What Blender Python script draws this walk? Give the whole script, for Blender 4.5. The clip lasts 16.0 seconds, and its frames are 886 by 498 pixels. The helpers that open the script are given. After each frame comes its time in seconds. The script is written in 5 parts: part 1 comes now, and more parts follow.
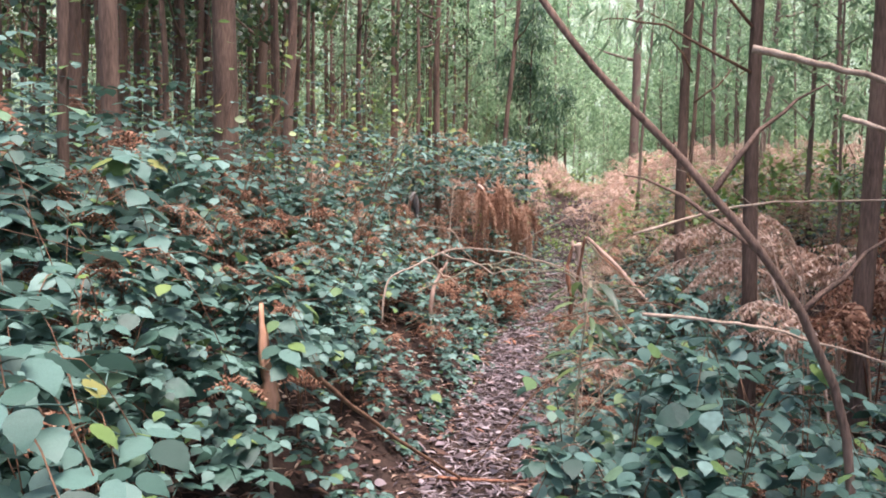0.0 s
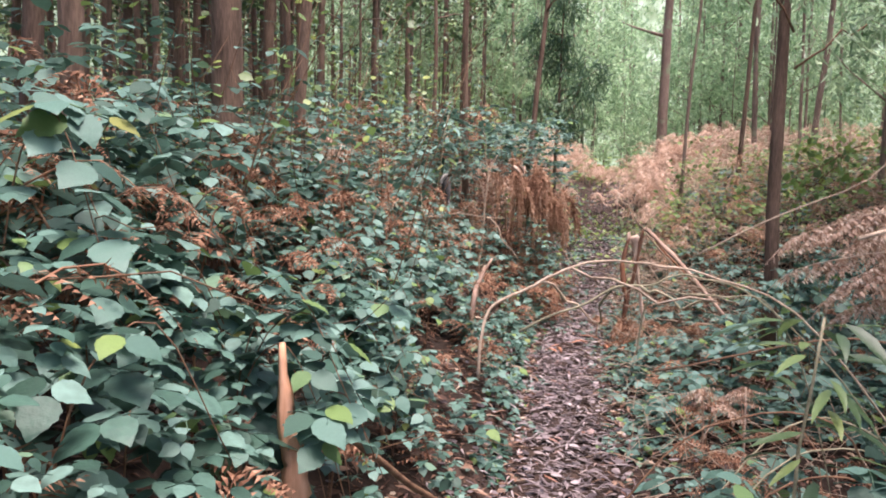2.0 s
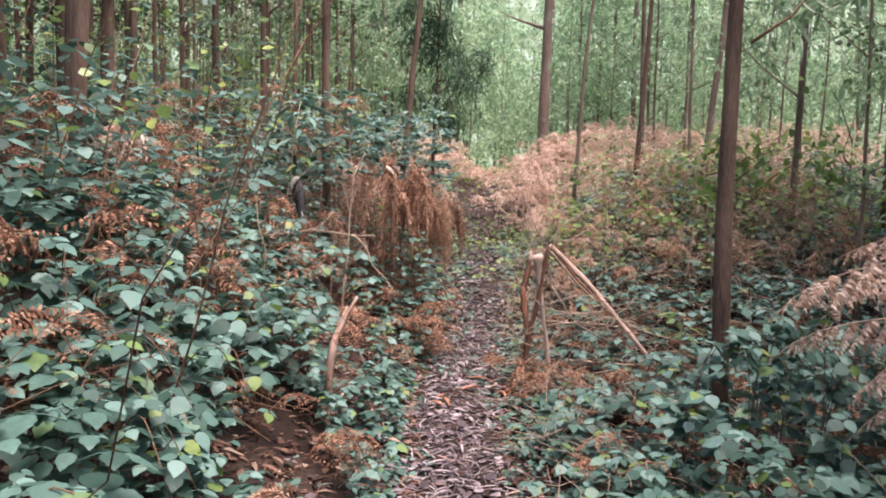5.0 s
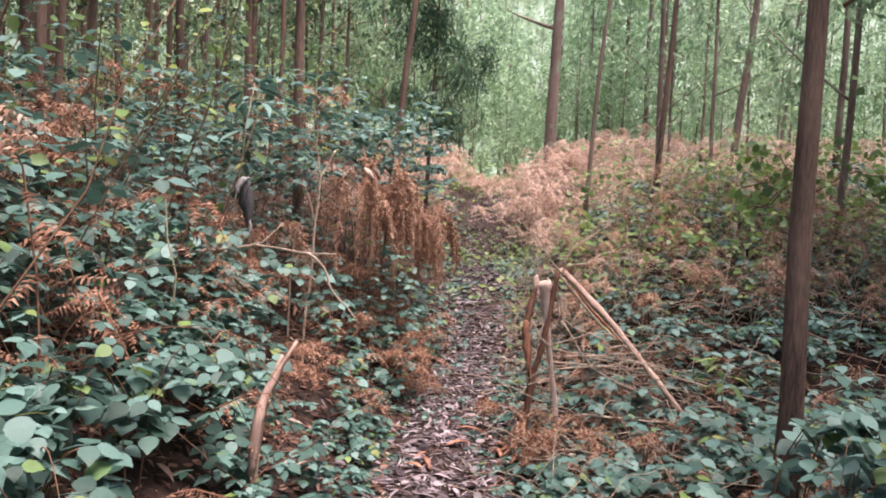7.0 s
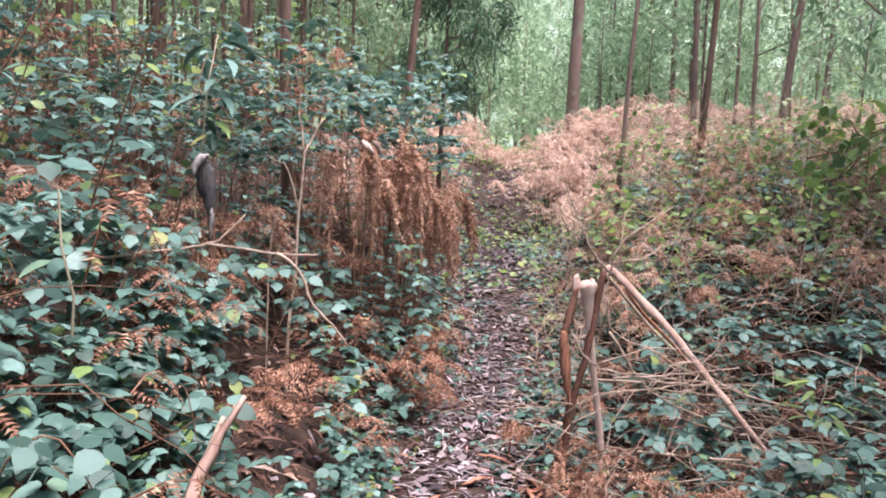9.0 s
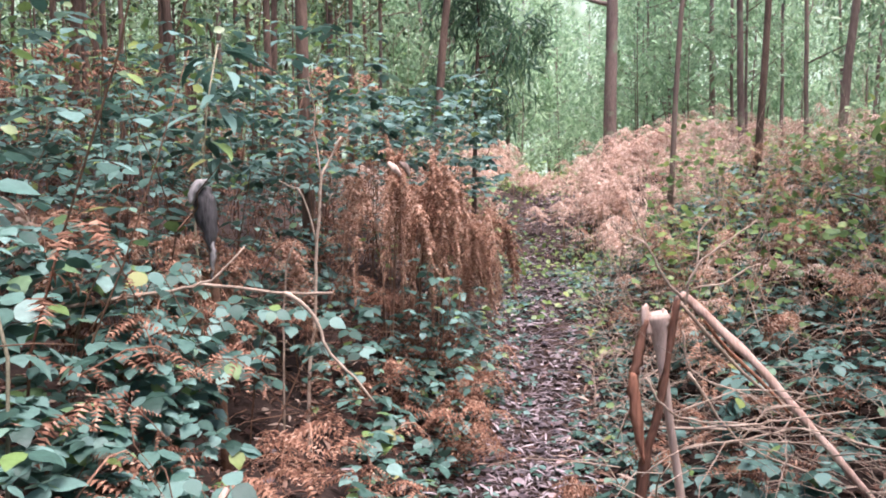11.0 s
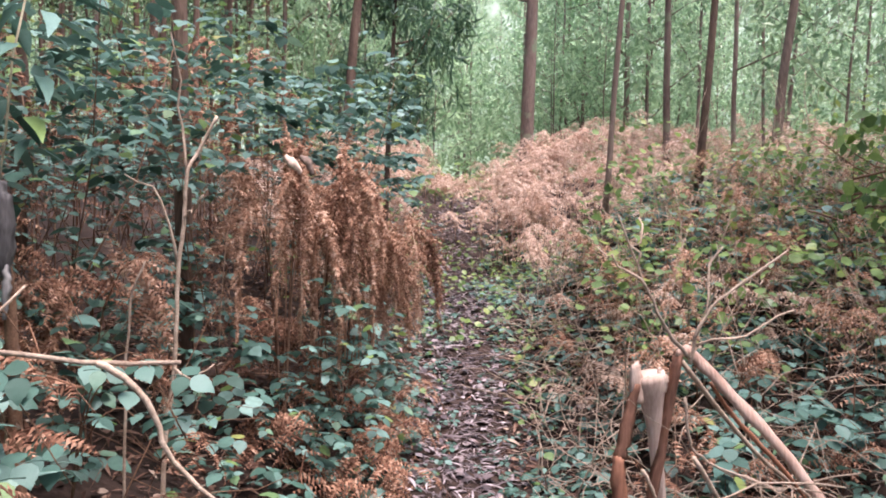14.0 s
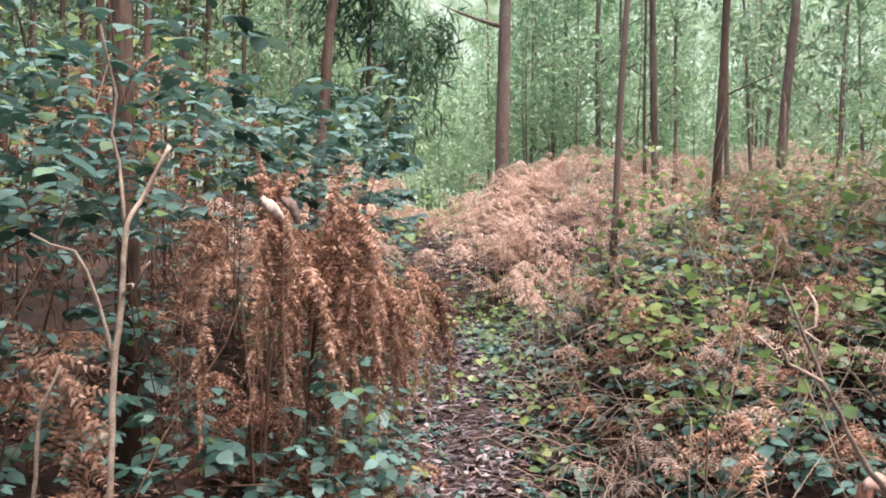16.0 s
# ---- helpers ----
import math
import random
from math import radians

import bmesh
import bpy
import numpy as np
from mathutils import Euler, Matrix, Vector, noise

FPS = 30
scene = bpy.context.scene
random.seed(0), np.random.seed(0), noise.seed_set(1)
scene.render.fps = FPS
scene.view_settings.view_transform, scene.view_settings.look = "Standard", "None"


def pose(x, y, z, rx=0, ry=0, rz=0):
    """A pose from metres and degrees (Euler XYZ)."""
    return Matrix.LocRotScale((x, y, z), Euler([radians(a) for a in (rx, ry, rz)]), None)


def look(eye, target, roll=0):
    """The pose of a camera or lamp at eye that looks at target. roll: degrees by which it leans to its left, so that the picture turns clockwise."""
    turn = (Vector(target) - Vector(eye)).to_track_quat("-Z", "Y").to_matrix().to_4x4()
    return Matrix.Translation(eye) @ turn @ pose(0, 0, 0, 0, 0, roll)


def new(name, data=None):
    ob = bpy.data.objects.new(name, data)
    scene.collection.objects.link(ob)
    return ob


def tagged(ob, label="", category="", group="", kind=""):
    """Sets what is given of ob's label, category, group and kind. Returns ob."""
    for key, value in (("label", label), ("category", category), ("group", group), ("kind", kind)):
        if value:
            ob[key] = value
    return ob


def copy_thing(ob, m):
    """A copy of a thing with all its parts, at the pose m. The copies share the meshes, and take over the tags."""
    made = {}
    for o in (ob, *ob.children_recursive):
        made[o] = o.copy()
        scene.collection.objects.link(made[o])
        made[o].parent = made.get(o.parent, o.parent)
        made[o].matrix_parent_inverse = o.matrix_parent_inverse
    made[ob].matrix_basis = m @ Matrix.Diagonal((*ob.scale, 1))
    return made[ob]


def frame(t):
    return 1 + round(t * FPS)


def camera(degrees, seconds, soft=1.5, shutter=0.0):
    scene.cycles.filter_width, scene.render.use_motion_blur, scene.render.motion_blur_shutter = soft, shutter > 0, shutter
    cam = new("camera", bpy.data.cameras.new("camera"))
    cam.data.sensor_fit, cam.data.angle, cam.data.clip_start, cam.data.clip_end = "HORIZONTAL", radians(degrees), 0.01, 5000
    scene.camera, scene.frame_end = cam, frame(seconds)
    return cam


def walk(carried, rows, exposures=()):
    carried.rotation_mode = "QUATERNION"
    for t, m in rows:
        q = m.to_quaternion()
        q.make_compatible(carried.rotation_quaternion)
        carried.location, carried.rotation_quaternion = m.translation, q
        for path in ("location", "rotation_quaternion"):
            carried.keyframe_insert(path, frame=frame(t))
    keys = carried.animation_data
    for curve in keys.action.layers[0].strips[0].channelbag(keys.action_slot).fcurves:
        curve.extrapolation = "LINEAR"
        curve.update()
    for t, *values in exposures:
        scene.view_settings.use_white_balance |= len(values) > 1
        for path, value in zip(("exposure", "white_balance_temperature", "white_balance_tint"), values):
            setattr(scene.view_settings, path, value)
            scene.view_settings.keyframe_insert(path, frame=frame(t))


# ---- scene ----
cam = camera(57.8, 16.0, soft=1.9)
EXPOSE = [(0, 1.82, 6500, 25), (1.2, 1.84, 6650, 25), (2.4, 1.74, 6700, 24), (8, 1.69, 6600, 27), (9, 1.91, 6250, 27), (13.4, 1.86, 6150, 26), (14.5, 1.76, 6450, 24), (16, 1.77, 6450, 22)]
PATH = [
    (0, (0.026, 0.011, 1.548), (0.022, 2.007, 1.417), 0.4),
    (0.5, (-0.079, 0.263, 1.496), (-0.122, 2.257, 1.354), 1.4),
    (1, (-0.27, 0.63, 1.537), (-0.301, 2.624, 1.395), 1.1),
    (1.5, (-0.296, 0.863, 1.543), (-0.307, 2.857, 1.393), 0.8),
    (2, (-0.296, 1.176, 1.537), (-0.299, 3.169, 1.365), 1.0),
    (2.5, (-0.365, 1.456, 1.563), (-0.267, 3.444, 1.368), 1.1),
    (3, (-0.299, 1.791, 1.578), (-0.202, 3.779, 1.389), 1.0),
    (3.5, (-0.264, 2.072, 1.563), (-0.112, 4.057, 1.374), 1.6),
    (4, (-0.273, 2.349, 1.563), (0.033, 4.316, 1.37), 2.1),
    (4.2, (-0.249, 2.439, 1.568), (0.063, 4.405, 1.375), 1.3),
    (6.3, (-0.002, 3.552, 1.585), (0.308, 5.523, 1.453), 1.3),
    (6.5, (0.047, 3.677, 1.553), (0.343, 5.651, 1.419), 1.4),
    (7, (0.122, 3.921, 1.562), (0.426, 5.892, 1.417), 2.5),
    (7.5, (0.078, 4.268, 1.575), (0.4, 6.237, 1.434), 2.4),
    (8, (0.124, 4.496, 1.56), (0.451, 6.458, 1.344), 2.0),
    (8.5, (0.275, 4.699, 1.574), (0.575, 6.662, 1.332), 1.9),
    (9, (0.271, 4.887, 1.586), (0.538, 6.858, 1.371), 1.8),
    (9.5, (0.266, 5.049, 1.592), (0.517, 7.027, 1.439), 0.8),
    (9.7, (0.326, 5.098, 1.567), (0.513, 7.085, 1.439), -0.1),
    (11.8, (0.326, 5.703, 1.52), (0.51, 7.689, 1.369), -1.0),
    (12, (0.316, 5.781, 1.522), (0.503, 7.765, 1.358), -1.2),
    (12.5, (0.419, 5.88, 1.523), (0.61, 7.862, 1.33), -1.4),
    (13, (0.514, 5.956, 1.558), (0.722, 7.935, 1.354), -1.3),
    (13.5, (0.503, 6.089, 1.569), (0.786, 8.063, 1.429), -0.8),
    (14, (0.373, 6.343, 1.548), (0.788, 8.294, 1.416), 1.2),
    (14.5, (0.336, 6.463, 1.567), (0.863, 8.389, 1.441), 1.5),
    (15, (0.318, 6.632, 1.564), (0.871, 8.551, 1.44), 1.9),
    (15.5, (0.334, 6.893, 1.58), (0.835, 8.828, 1.506), 1.6),
    (16, (0.325, 7.131, 1.609), (0.838, 9.064, 1.554), 0.2),
]
walk(cam, [(t, look(eye, target, roll)) for t, eye, target, roll in PATH], EXPOSE)

# ---- light ----
world = bpy.data.worlds.new("overcast_sky")
scene.world = world
world.use_nodes = True
wn = world.node_tree.nodes
sky = wn.new("ShaderNodeTexSky")
sky.sky_type = "NISHITA"
sky.sun_disc = False
sky.sun_elevation, sky.sun_rotation = radians(75), radians(140)
sky.air_density, sky.dust_density = 1.0, 3.0
world.node_tree.links.new(sky.outputs["Color"], wn["Background"].inputs["Color"])
wn["Background"].inputs["Strength"].default_value = 0.105
sun = new("sun", bpy.data.lights.new("sun", "SUN"))
sun.data.energy, sun.data.angle, sun.data.color = 2.4, radians(32), (1.0, 0.97, 0.92)
sun.matrix_world = look((2.0, -2.4, 12), (0, 0, 0))

rng = np.random.default_rng(7)


# ---- materials ----
def nodes_of(name):
    m = bpy.data.materials.new(name)
    m.use_nodes = True
    return m, m.node_tree.nodes, m.node_tree.links


def ramp(nodes, stops):
    r = nodes.new("ShaderNodeValToRGB")
    while len(r.color_ramp.elements) < len(stops):
        r.color_ramp.elements.new(0.5)
    for e, (p, c) in zip(r.color_ramp.elements, stops):
        e.position, e.color = p, (*c, 1)
    return r


def leaf_material(name, stops, rough=0.45, translucent=0.3, vein=0.12, spec=0.5):
    """Leaf: its hue drawn leaf by leaf, blotched, veined by relief, letting some light through."""
    m, n, l = nodes_of(name)
    geo, info = n.new("ShaderNodeNewGeometry"), n.new("ShaderNodeObjectInfo")
    add = n.new("ShaderNodeMath"); add.operation = "ADD"
    frac = n.new("ShaderNodeMath"); frac.operation = "FRACT"
    l.new(geo.outputs["Random Per Island"], add.inputs[0]); l.new(info.outputs["Random"], add.inputs[1]); l.new(add.outputs[0], frac.inputs[0])
    r = ramp(n, stops)
    l.new(frac.outputs[0], r.inputs[0])
    tc = n.new("ShaderNodeTexCoord")
    nz = n.new("ShaderNodeTexNoise"); nz.inputs["Scale"].default_value = 45; nz.inputs["Detail"].default_value = 4
    l.new(tc.outputs["Object"], nz.inputs["Vector"])
    hs = n.new("ShaderNodeHueSaturation")
    mr = n.new("ShaderNodeMapRange"); mr.inputs["To Min"].default_value, mr.inputs["To Max"].default_value = 0.6, 1.4
    l.new(nz.outputs["Fac"], mr.inputs["Value"]); l.new(mr.outputs["Result"], hs.inputs["Value"]); l.new(r.outputs["Color"], hs.inputs["Color"])
    p = n["Principled BSDF"]
    l.new(hs.outputs["Color"], p.inputs["Base Color"])
    p.inputs["Roughness"].default_value = rough
    p.inputs["Specular IOR Level"].default_value = spec
    b = n.new("ShaderNodeBump"); b.inputs["Strength"].default_value = vein; b.inputs["Distance"].default_value = 0.01
    nb = n.new("ShaderNodeTexNoise"); nb.inputs["Scale"].default_value = 130
    l.new(tc.outputs["Object"], nb.inputs["Vector"]); l.new(nb.outputs["Fac"], b.inputs["Height"]); l.new(b.outputs["Normal"], p.inputs["Normal"])
    if translucent > 0:
        t = n.new("ShaderNodeBsdfTranslucent")
        l.new(hs.outputs["Color"], t.inputs["Color"])
        mix = n.new("ShaderNodeMixShader"); mix.inputs[0].default_value = translucent
        l.new(p.outputs[0], mix.inputs[1]); l.new(t.outputs[0], mix.inputs[2]); l.new(mix.outputs[0], n["Material Output"].inputs["Surface"])
    return m


def rough_material(name, dark, light, scale=8, stretch=(1, 1, 0.15), rough=0.85, bump=0.5, spots=None):
    """Bark, wood or earth: noise at two scales, stretched along the grain, with relief."""
    m, n, l = nodes_of(name)
    tc, mp, info = n.new("ShaderNodeTexCoord"), n.new("ShaderNodeMapping"), n.new("ShaderNodeObjectInfo")
    mp.inputs["Scale"].default_value = stretch
    l.new(tc.outputs["Object"], mp.inputs["Vector"])
    a, b = n.new("ShaderNodeTexNoise"), n.new("ShaderNodeTexNoise")
    a.inputs["Scale"].default_value, b.inputs["Scale"].default_value = scale, scale * 9
    a.inputs["Detail"].default_value, b.inputs["Detail"].default_value = 6, 8
    l.new(mp.outputs[0], a.inputs["Vector"]); l.new(mp.outputs[0], b.inputs["Vector"])
    mx = n.new("ShaderNodeMath"); mx.operation = "MULTIPLY_ADD"; mx.inputs[1].default_value = 0.6
    sub = n.new("ShaderNodeMath"); sub.operation = "MULTIPLY"; sub.inputs[1].default_value = 0.4
    l.new(a.outputs["Fac"], mx.inputs[0]); l.new(b.outputs["Fac"], sub.inputs[0]); l.new(sub.outputs[0], mx.inputs[2])
    mid = tuple((d + c) / 2 for d, c in zip(dark, light))
    r = ramp(n, [(0.34, dark), (0.5, mid), (0.66, light)])
    l.new(mx.outputs[0], r.inputs[0])
    hs = n.new("ShaderNodeHueSaturation")
    mr = n.new("ShaderNodeMapRange"); mr.inputs["To Min"].default_value, mr.inputs["To Max"].default_value = 0.75, 1.2
    l.new(info.outputs["Random"], mr.inputs["Value"]); l.new(mr.outputs["Result"], hs.inputs["Value"]); l.new(r.outputs["Color"], hs.inputs["Color"])
    out = hs.outputs["Color"]
    if spots:
        vz = n.new("ShaderNodeTexNoise"); vz.inputs["Scale"].default_value = 3.5; vz.inputs["Detail"].default_value = 3
        l.new(tc.outputs["Object"], vz.inputs["Vector"])
        k = ramp(n, [(0.56, (0, 0, 0)), (0.66, (1, 1, 1))])
        l.new(vz.outputs["Fac"], k.inputs[0])
        mc = n.new("ShaderNodeMix"); mc.data_type = "RGBA"
        l.new(k.outputs["Color"], mc.inputs["Factor"]); l.new(out, mc.inputs["A"]); mc.inputs["B"].default_value = (*spots, 1)
        out = mc.outputs["Result"]
    p = n["Principled BSDF"]
    l.new(out, p.inputs["Base Color"])
    p.inputs["Roughness"].default_value = rough
    p.inputs["Specular IOR Level"].default_value = 0.25
    bp = n.new("ShaderNodeBump"); bp.inputs["Strength"].default_value = bump; bp.inputs["Distance"].default_value = 0.02
    l.new(mx.outputs[0], bp.inputs["Height"]); l.new(bp.outputs["Normal"], p.inputs["Normal"])
    return m


M_BRAMBLE = leaf_material("bramble_leaf", [(0.0, (0.022, 0.058, 0.04)), (0.3, (0.058, 0.128, 0.095)), (0.65, (0.105, 0.205, 0.165)), (0.9, (0.175, 0.295, 0.25)), (0.955, (0.12, 0.21, 0.07)), (0.99, (0.17, 0.26, 0.07)), (1.0, (0.27, 0.25, 0.08))], 0.52, 0.22, spec=0.42)
M_FRESH = leaf_material("fresh_leaf", [(0.0, (0.09, 0.16, 0.05)), (0.6, (0.17, 0.27, 0.08)), (0.9, (0.26, 0.37, 0.1)), (1.0, (0.4, 0.46, 0.13))], 0.42, 0.4, spec=0.6)
M_WOODLEAF = leaf_material("woodland_leaf", [(0.0, (0.03, 0.065, 0.03)), (0.6, (0.075, 0.135, 0.055)), (0.9, (0.14, 0.21, 0.075)), (1.0, (0.26, 0.32, 0.1))], 0.42, 0.3, spec=0.6)
M_EUC = leaf_material("eucalyptus_leaf", [(0.0, (0.115, 0.21, 0.105)), (0.5, (0.245, 0.38, 0.205)), (1.0, (0.42, 0.56, 0.33))], 0.4, 0.5, spec=0.7)
# far copy of the leaf, its green lightened to imitate haze
M_EUC_HAZED = leaf_material("hazed_eucalyptus_leaf", [(0.0, (0.185, 0.31, 0.165)), (0.5, (0.335, 0.495, 0.285)), (1.0, (0.5, 0.66, 0.41))], 0.45, 0.6)
# emits its own pale green, standing in for daylit haze between far trees
M_DISTANCE_GLOW, _n, _l = nodes_of("glowing_distance")
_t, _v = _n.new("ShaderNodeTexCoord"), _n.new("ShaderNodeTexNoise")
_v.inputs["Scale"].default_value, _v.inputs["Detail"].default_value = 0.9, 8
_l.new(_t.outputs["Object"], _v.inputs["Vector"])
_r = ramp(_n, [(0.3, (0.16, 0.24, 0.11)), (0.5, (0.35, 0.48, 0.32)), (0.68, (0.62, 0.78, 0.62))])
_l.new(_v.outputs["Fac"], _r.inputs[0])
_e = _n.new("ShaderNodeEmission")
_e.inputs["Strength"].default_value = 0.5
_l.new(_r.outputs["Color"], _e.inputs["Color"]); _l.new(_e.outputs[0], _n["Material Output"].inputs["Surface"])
M_EUC_DARK = leaf_material("dark_eucalyptus_leaf", [(0.0, (0.045, 0.1, 0.06)), (0.6, (0.1, 0.19, 0.105)), (1.0, (0.2, 0.31, 0.15))], 0.38, 0.35)
M_FERN_TAN = leaf_material("tan_dead_bracken", [(0.0, (0.2, 0.1, 0.062)), (0.5, (0.4, 0.225, 0.145)), (0.85, (0.56, 0.35, 0.24)), (1.0, (0.7, 0.5, 0.37))], 0.8, 0.3, spec=0.15)
M_FERN = leaf_material("dead_bracken", [(0.0, (0.09, 0.04, 0.025)), (0.5, (0.24, 0.118, 0.074)), (0.85, (0.4, 0.22, 0.14)), (1.0, (0.55, 0.36, 0.25))], 0.8, 0.25, spec=0.15)
M_FERN_PALE = leaf_material("pale_dead_bracken", [(0.0, (0.32, 0.19, 0.13)), (0.6, (0.6, 0.42, 0.32)), (1.0, (0.8, 0.65, 0.53))], 0.8, 0.35, spec=0.15)
M_LITTER = leaf_material("fallen_leaf", [(0.0, (0.027, 0.019, 0.02)), (0.35, (0.105, 0.075, 0.077)), (0.7, (0.24, 0.187, 0.187)), (0.95, (0.46, 0.39, 0.39)), (1.0, (0.3, 0.12, 0.07))], 0.45, 0.0, spec=0.5)
M_LITTER_TAN = leaf_material("dry_tan_leaf", [(0.0, (0.04, 0.019, 0.013)), (0.5, (0.15, 0.075, 0.05)), (0.85, (0.3, 0.18, 0.125)), (1.0, (0.55, 0.43, 0.33))], 0.6, 0.1, spec=0.3)
M_EARTH = rough_material("forest_soil", (0.012, 0.008, 0.006), (0.065, 0.04, 0.03), 5, (1, 1, 1), 0.95, 0.8)
M_BARK = rough_material("brown_bark", (0.055, 0.036, 0.027), (0.24, 0.155, 0.115), 11, (1, 1, 0.16), 0.92, 1.0)
M_BARK_GREY = rough_material("grey_brown_bark", (0.085, 0.06, 0.047), (0.28, 0.2, 0.16), 7, (1, 1, 0.15), 0.85, 0.5, (0.2, 0.22, 0.14))
M_TWIG = rough_material("dry_twig", (0.22, 0.15, 0.105), (0.58, 0.45, 0.34), 20, (1, 1, 1), 0.8, 0.3)
M_CANE = rough_material("brown_cane", (0.09, 0.045, 0.028), (0.26, 0.15, 0.09), 20, (1, 1, 1), 0.8, 0.3)
M_GREEN_CANE = rough_material("green_cane", (0.15, 0.14, 0.085), (0.4, 0.35, 0.24), 20, (1, 1, 1), 0.7, 0.2)
M_WOOD = rough_material("bare_pale_wood", (0.36, 0.24, 0.18), (0.7, 0.53, 0.43), 14, (1, 1, 0.08), 0.6, 0.25)
M_ORANGE = rough_material("fresh_torn_bark", (0.14, 0.055, 0.034), (0.6, 0.28, 0.17), 10, (1, 1, 0.1), 0.75, 0.4)
M_STRIP = rough_material("tan_torn_bark", (0.42, 0.25, 0.185), (0.8, 0.57, 0.46), 12, (1, 1, 0.1), 0.7, 0.5)
M_SPLINT = rough_material("fresh_split_wood", (0.5, 0.22, 0.12), (0.82, 0.48, 0.32), 14, (1, 1, 0.1), 0.65, 0.3)
M_RED_BARK = rough_material("red_brown_bark", (0.09, 0.042, 0.028), (0.34, 0.165, 0.105), 12, (1, 1, 0.12), 0.8, 0.6)
M_PALE_GREY = rough_material("pale_grey_wood", (0.2, 0.19, 0.18), (0.46, 0.43, 0.4), 12, (1, 1, 0.15), 0.8, 0.4)
M_GREYWOOD = rough_material("weathered_grey_wood", (0.03, 0.028, 0.028), (0.2, 0.185, 0.18), 14, (1, 1, 0.2), 0.85, 0.7)


# ---- geometry helpers ----
def mesh_of(name, V, F, mat, smooth=True):
    V, F = np.asarray(V, np.float32), np.asarray(F, np.int32)
    me = bpy.data.meshes.new(name)
    me.vertices.add(len(V)); me.vertices.foreach_set("co", V.ravel())
    k = F.shape[1]
    me.loops.add(F.size); me.loops.foreach_set("vertex_index", F.ravel())
    me.polygons.add(len(F)); me.polygons.foreach_set("loop_start", np.arange(0, F.size, k, dtype=np.int32))
    me.polygons.foreach_set("use_smooth", np.full(len(F), smooth))
    me.materials.append(mat)
    me.update(calc_edges=True)
    return me


def join(parts):
    """Join (V, F) pairs of triangles or quads alike into one."""
    Vs, Fs, o = [], [], 0
    for V, F in parts:
        Vs.append(V); Fs.append(np.asarray(F) + o); o += len(V)
    return np.concatenate(Vs), np.concatenate(Fs)


def part(name, geo, mat, parent, label=""):
    ob = new(name, mesh_of(name, *geo, mat))
    ob.parent = parent
    return tagged(ob, label)


def root(name, at, label, category, group=""):
    ob = new(name)
    ob.empty_display_size = 0.1
    ob.matrix_world = at if isinstance(at, Matrix) else Matrix.Translation(at)
    return tagged(ob, label, category, group)


def stuff(name, geo, mat, label, category):
    return tagged(new(name, mesh_of(name, *geo, mat)), label, category, kind="stuff")


def unit(v):
    return v / np.maximum(np.linalg.norm(v, axis=-1, keepdims=True), 1e-9)


def axes(d, n):
    """Rotations that take +y to d and +z as near to n as can be."""
    d = unit(np.asarray(d, float))
    x = unit(np.cross(d, np.asarray(n, float)))
    return np.stack([x, d, np.cross(x, d)], axis=-1)


def scatter(tpl, pos, R, size):
    V, F = tpl
    N = len(pos)
    out = np.einsum("nij,vj->nvi", R, V) * np.asarray(size, float).reshape(N, 1, 1) + np.asarray(pos)[:, None, :]
    return out.reshape(-1, 3), (F[None] + (np.arange(N) * len(V))[:, None, None]).reshape(-1, F.shape[1])


def tube(pts, radii, sides=5):
    """A tapered round bar along points, as triangles, closed at its ends."""
    P = np.asarray(pts, float)
    r = np.broadcast_to(np.asarray(radii, float), (len(P),))
    T = unit(np.gradient(P, axis=0))
    ref = np.array([0.31, 0.83, 0.46]) if abs(T[0][2]) > 0.8 else np.array([0.1, 0.2, 1.0])
    A = unit(np.cross(T, ref)); B = np.cross(T, A)
    a = np.arange(sides) * 2 * math.pi / sides
    ring = (np.cos(a)[None, :, None] * A[:, None] + np.sin(a)[None, :, None] * B[:, None]) * r[:, None, None] + P[:, None]
    V = np.concatenate([ring.reshape(-1, 3), P[:1], P[-1:]])
    F, n = [], len(P)
    for i in range(n - 1):
        for j in range(sides):
            p, q = i * sides + j, i * sides + (j + 1) % sides
            F += [(p, q, q + sides), (p, q + sides, p + sides)]
    for j in range(sides):
        F += [(n * sides, (j + 1) % sides, j), (n * sides + 1, (n - 1) * sides + j, (n - 1) * sides + (j + 1) % sides)]
    return V, np.array(F)


def bent(a, b, n=6, sway=0.05, sag=0.0, seed=0):
    """Points from a to b along an uneven line that bows up by sag."""
    g = np.random.default_rng(seed)
    s = np.linspace(0, 1, n)[:, None]
    P = np.asarray(a, float) * (1 - s) + np.asarray(b, float) * s
    w = np.sin(s * math.pi)
    P += w * g.normal(0, sway, (n, 3)) * 0.5 + w * g.normal(0, sway, 3)
    P[:, 2] += (w * sag)[:, 0]
    return P


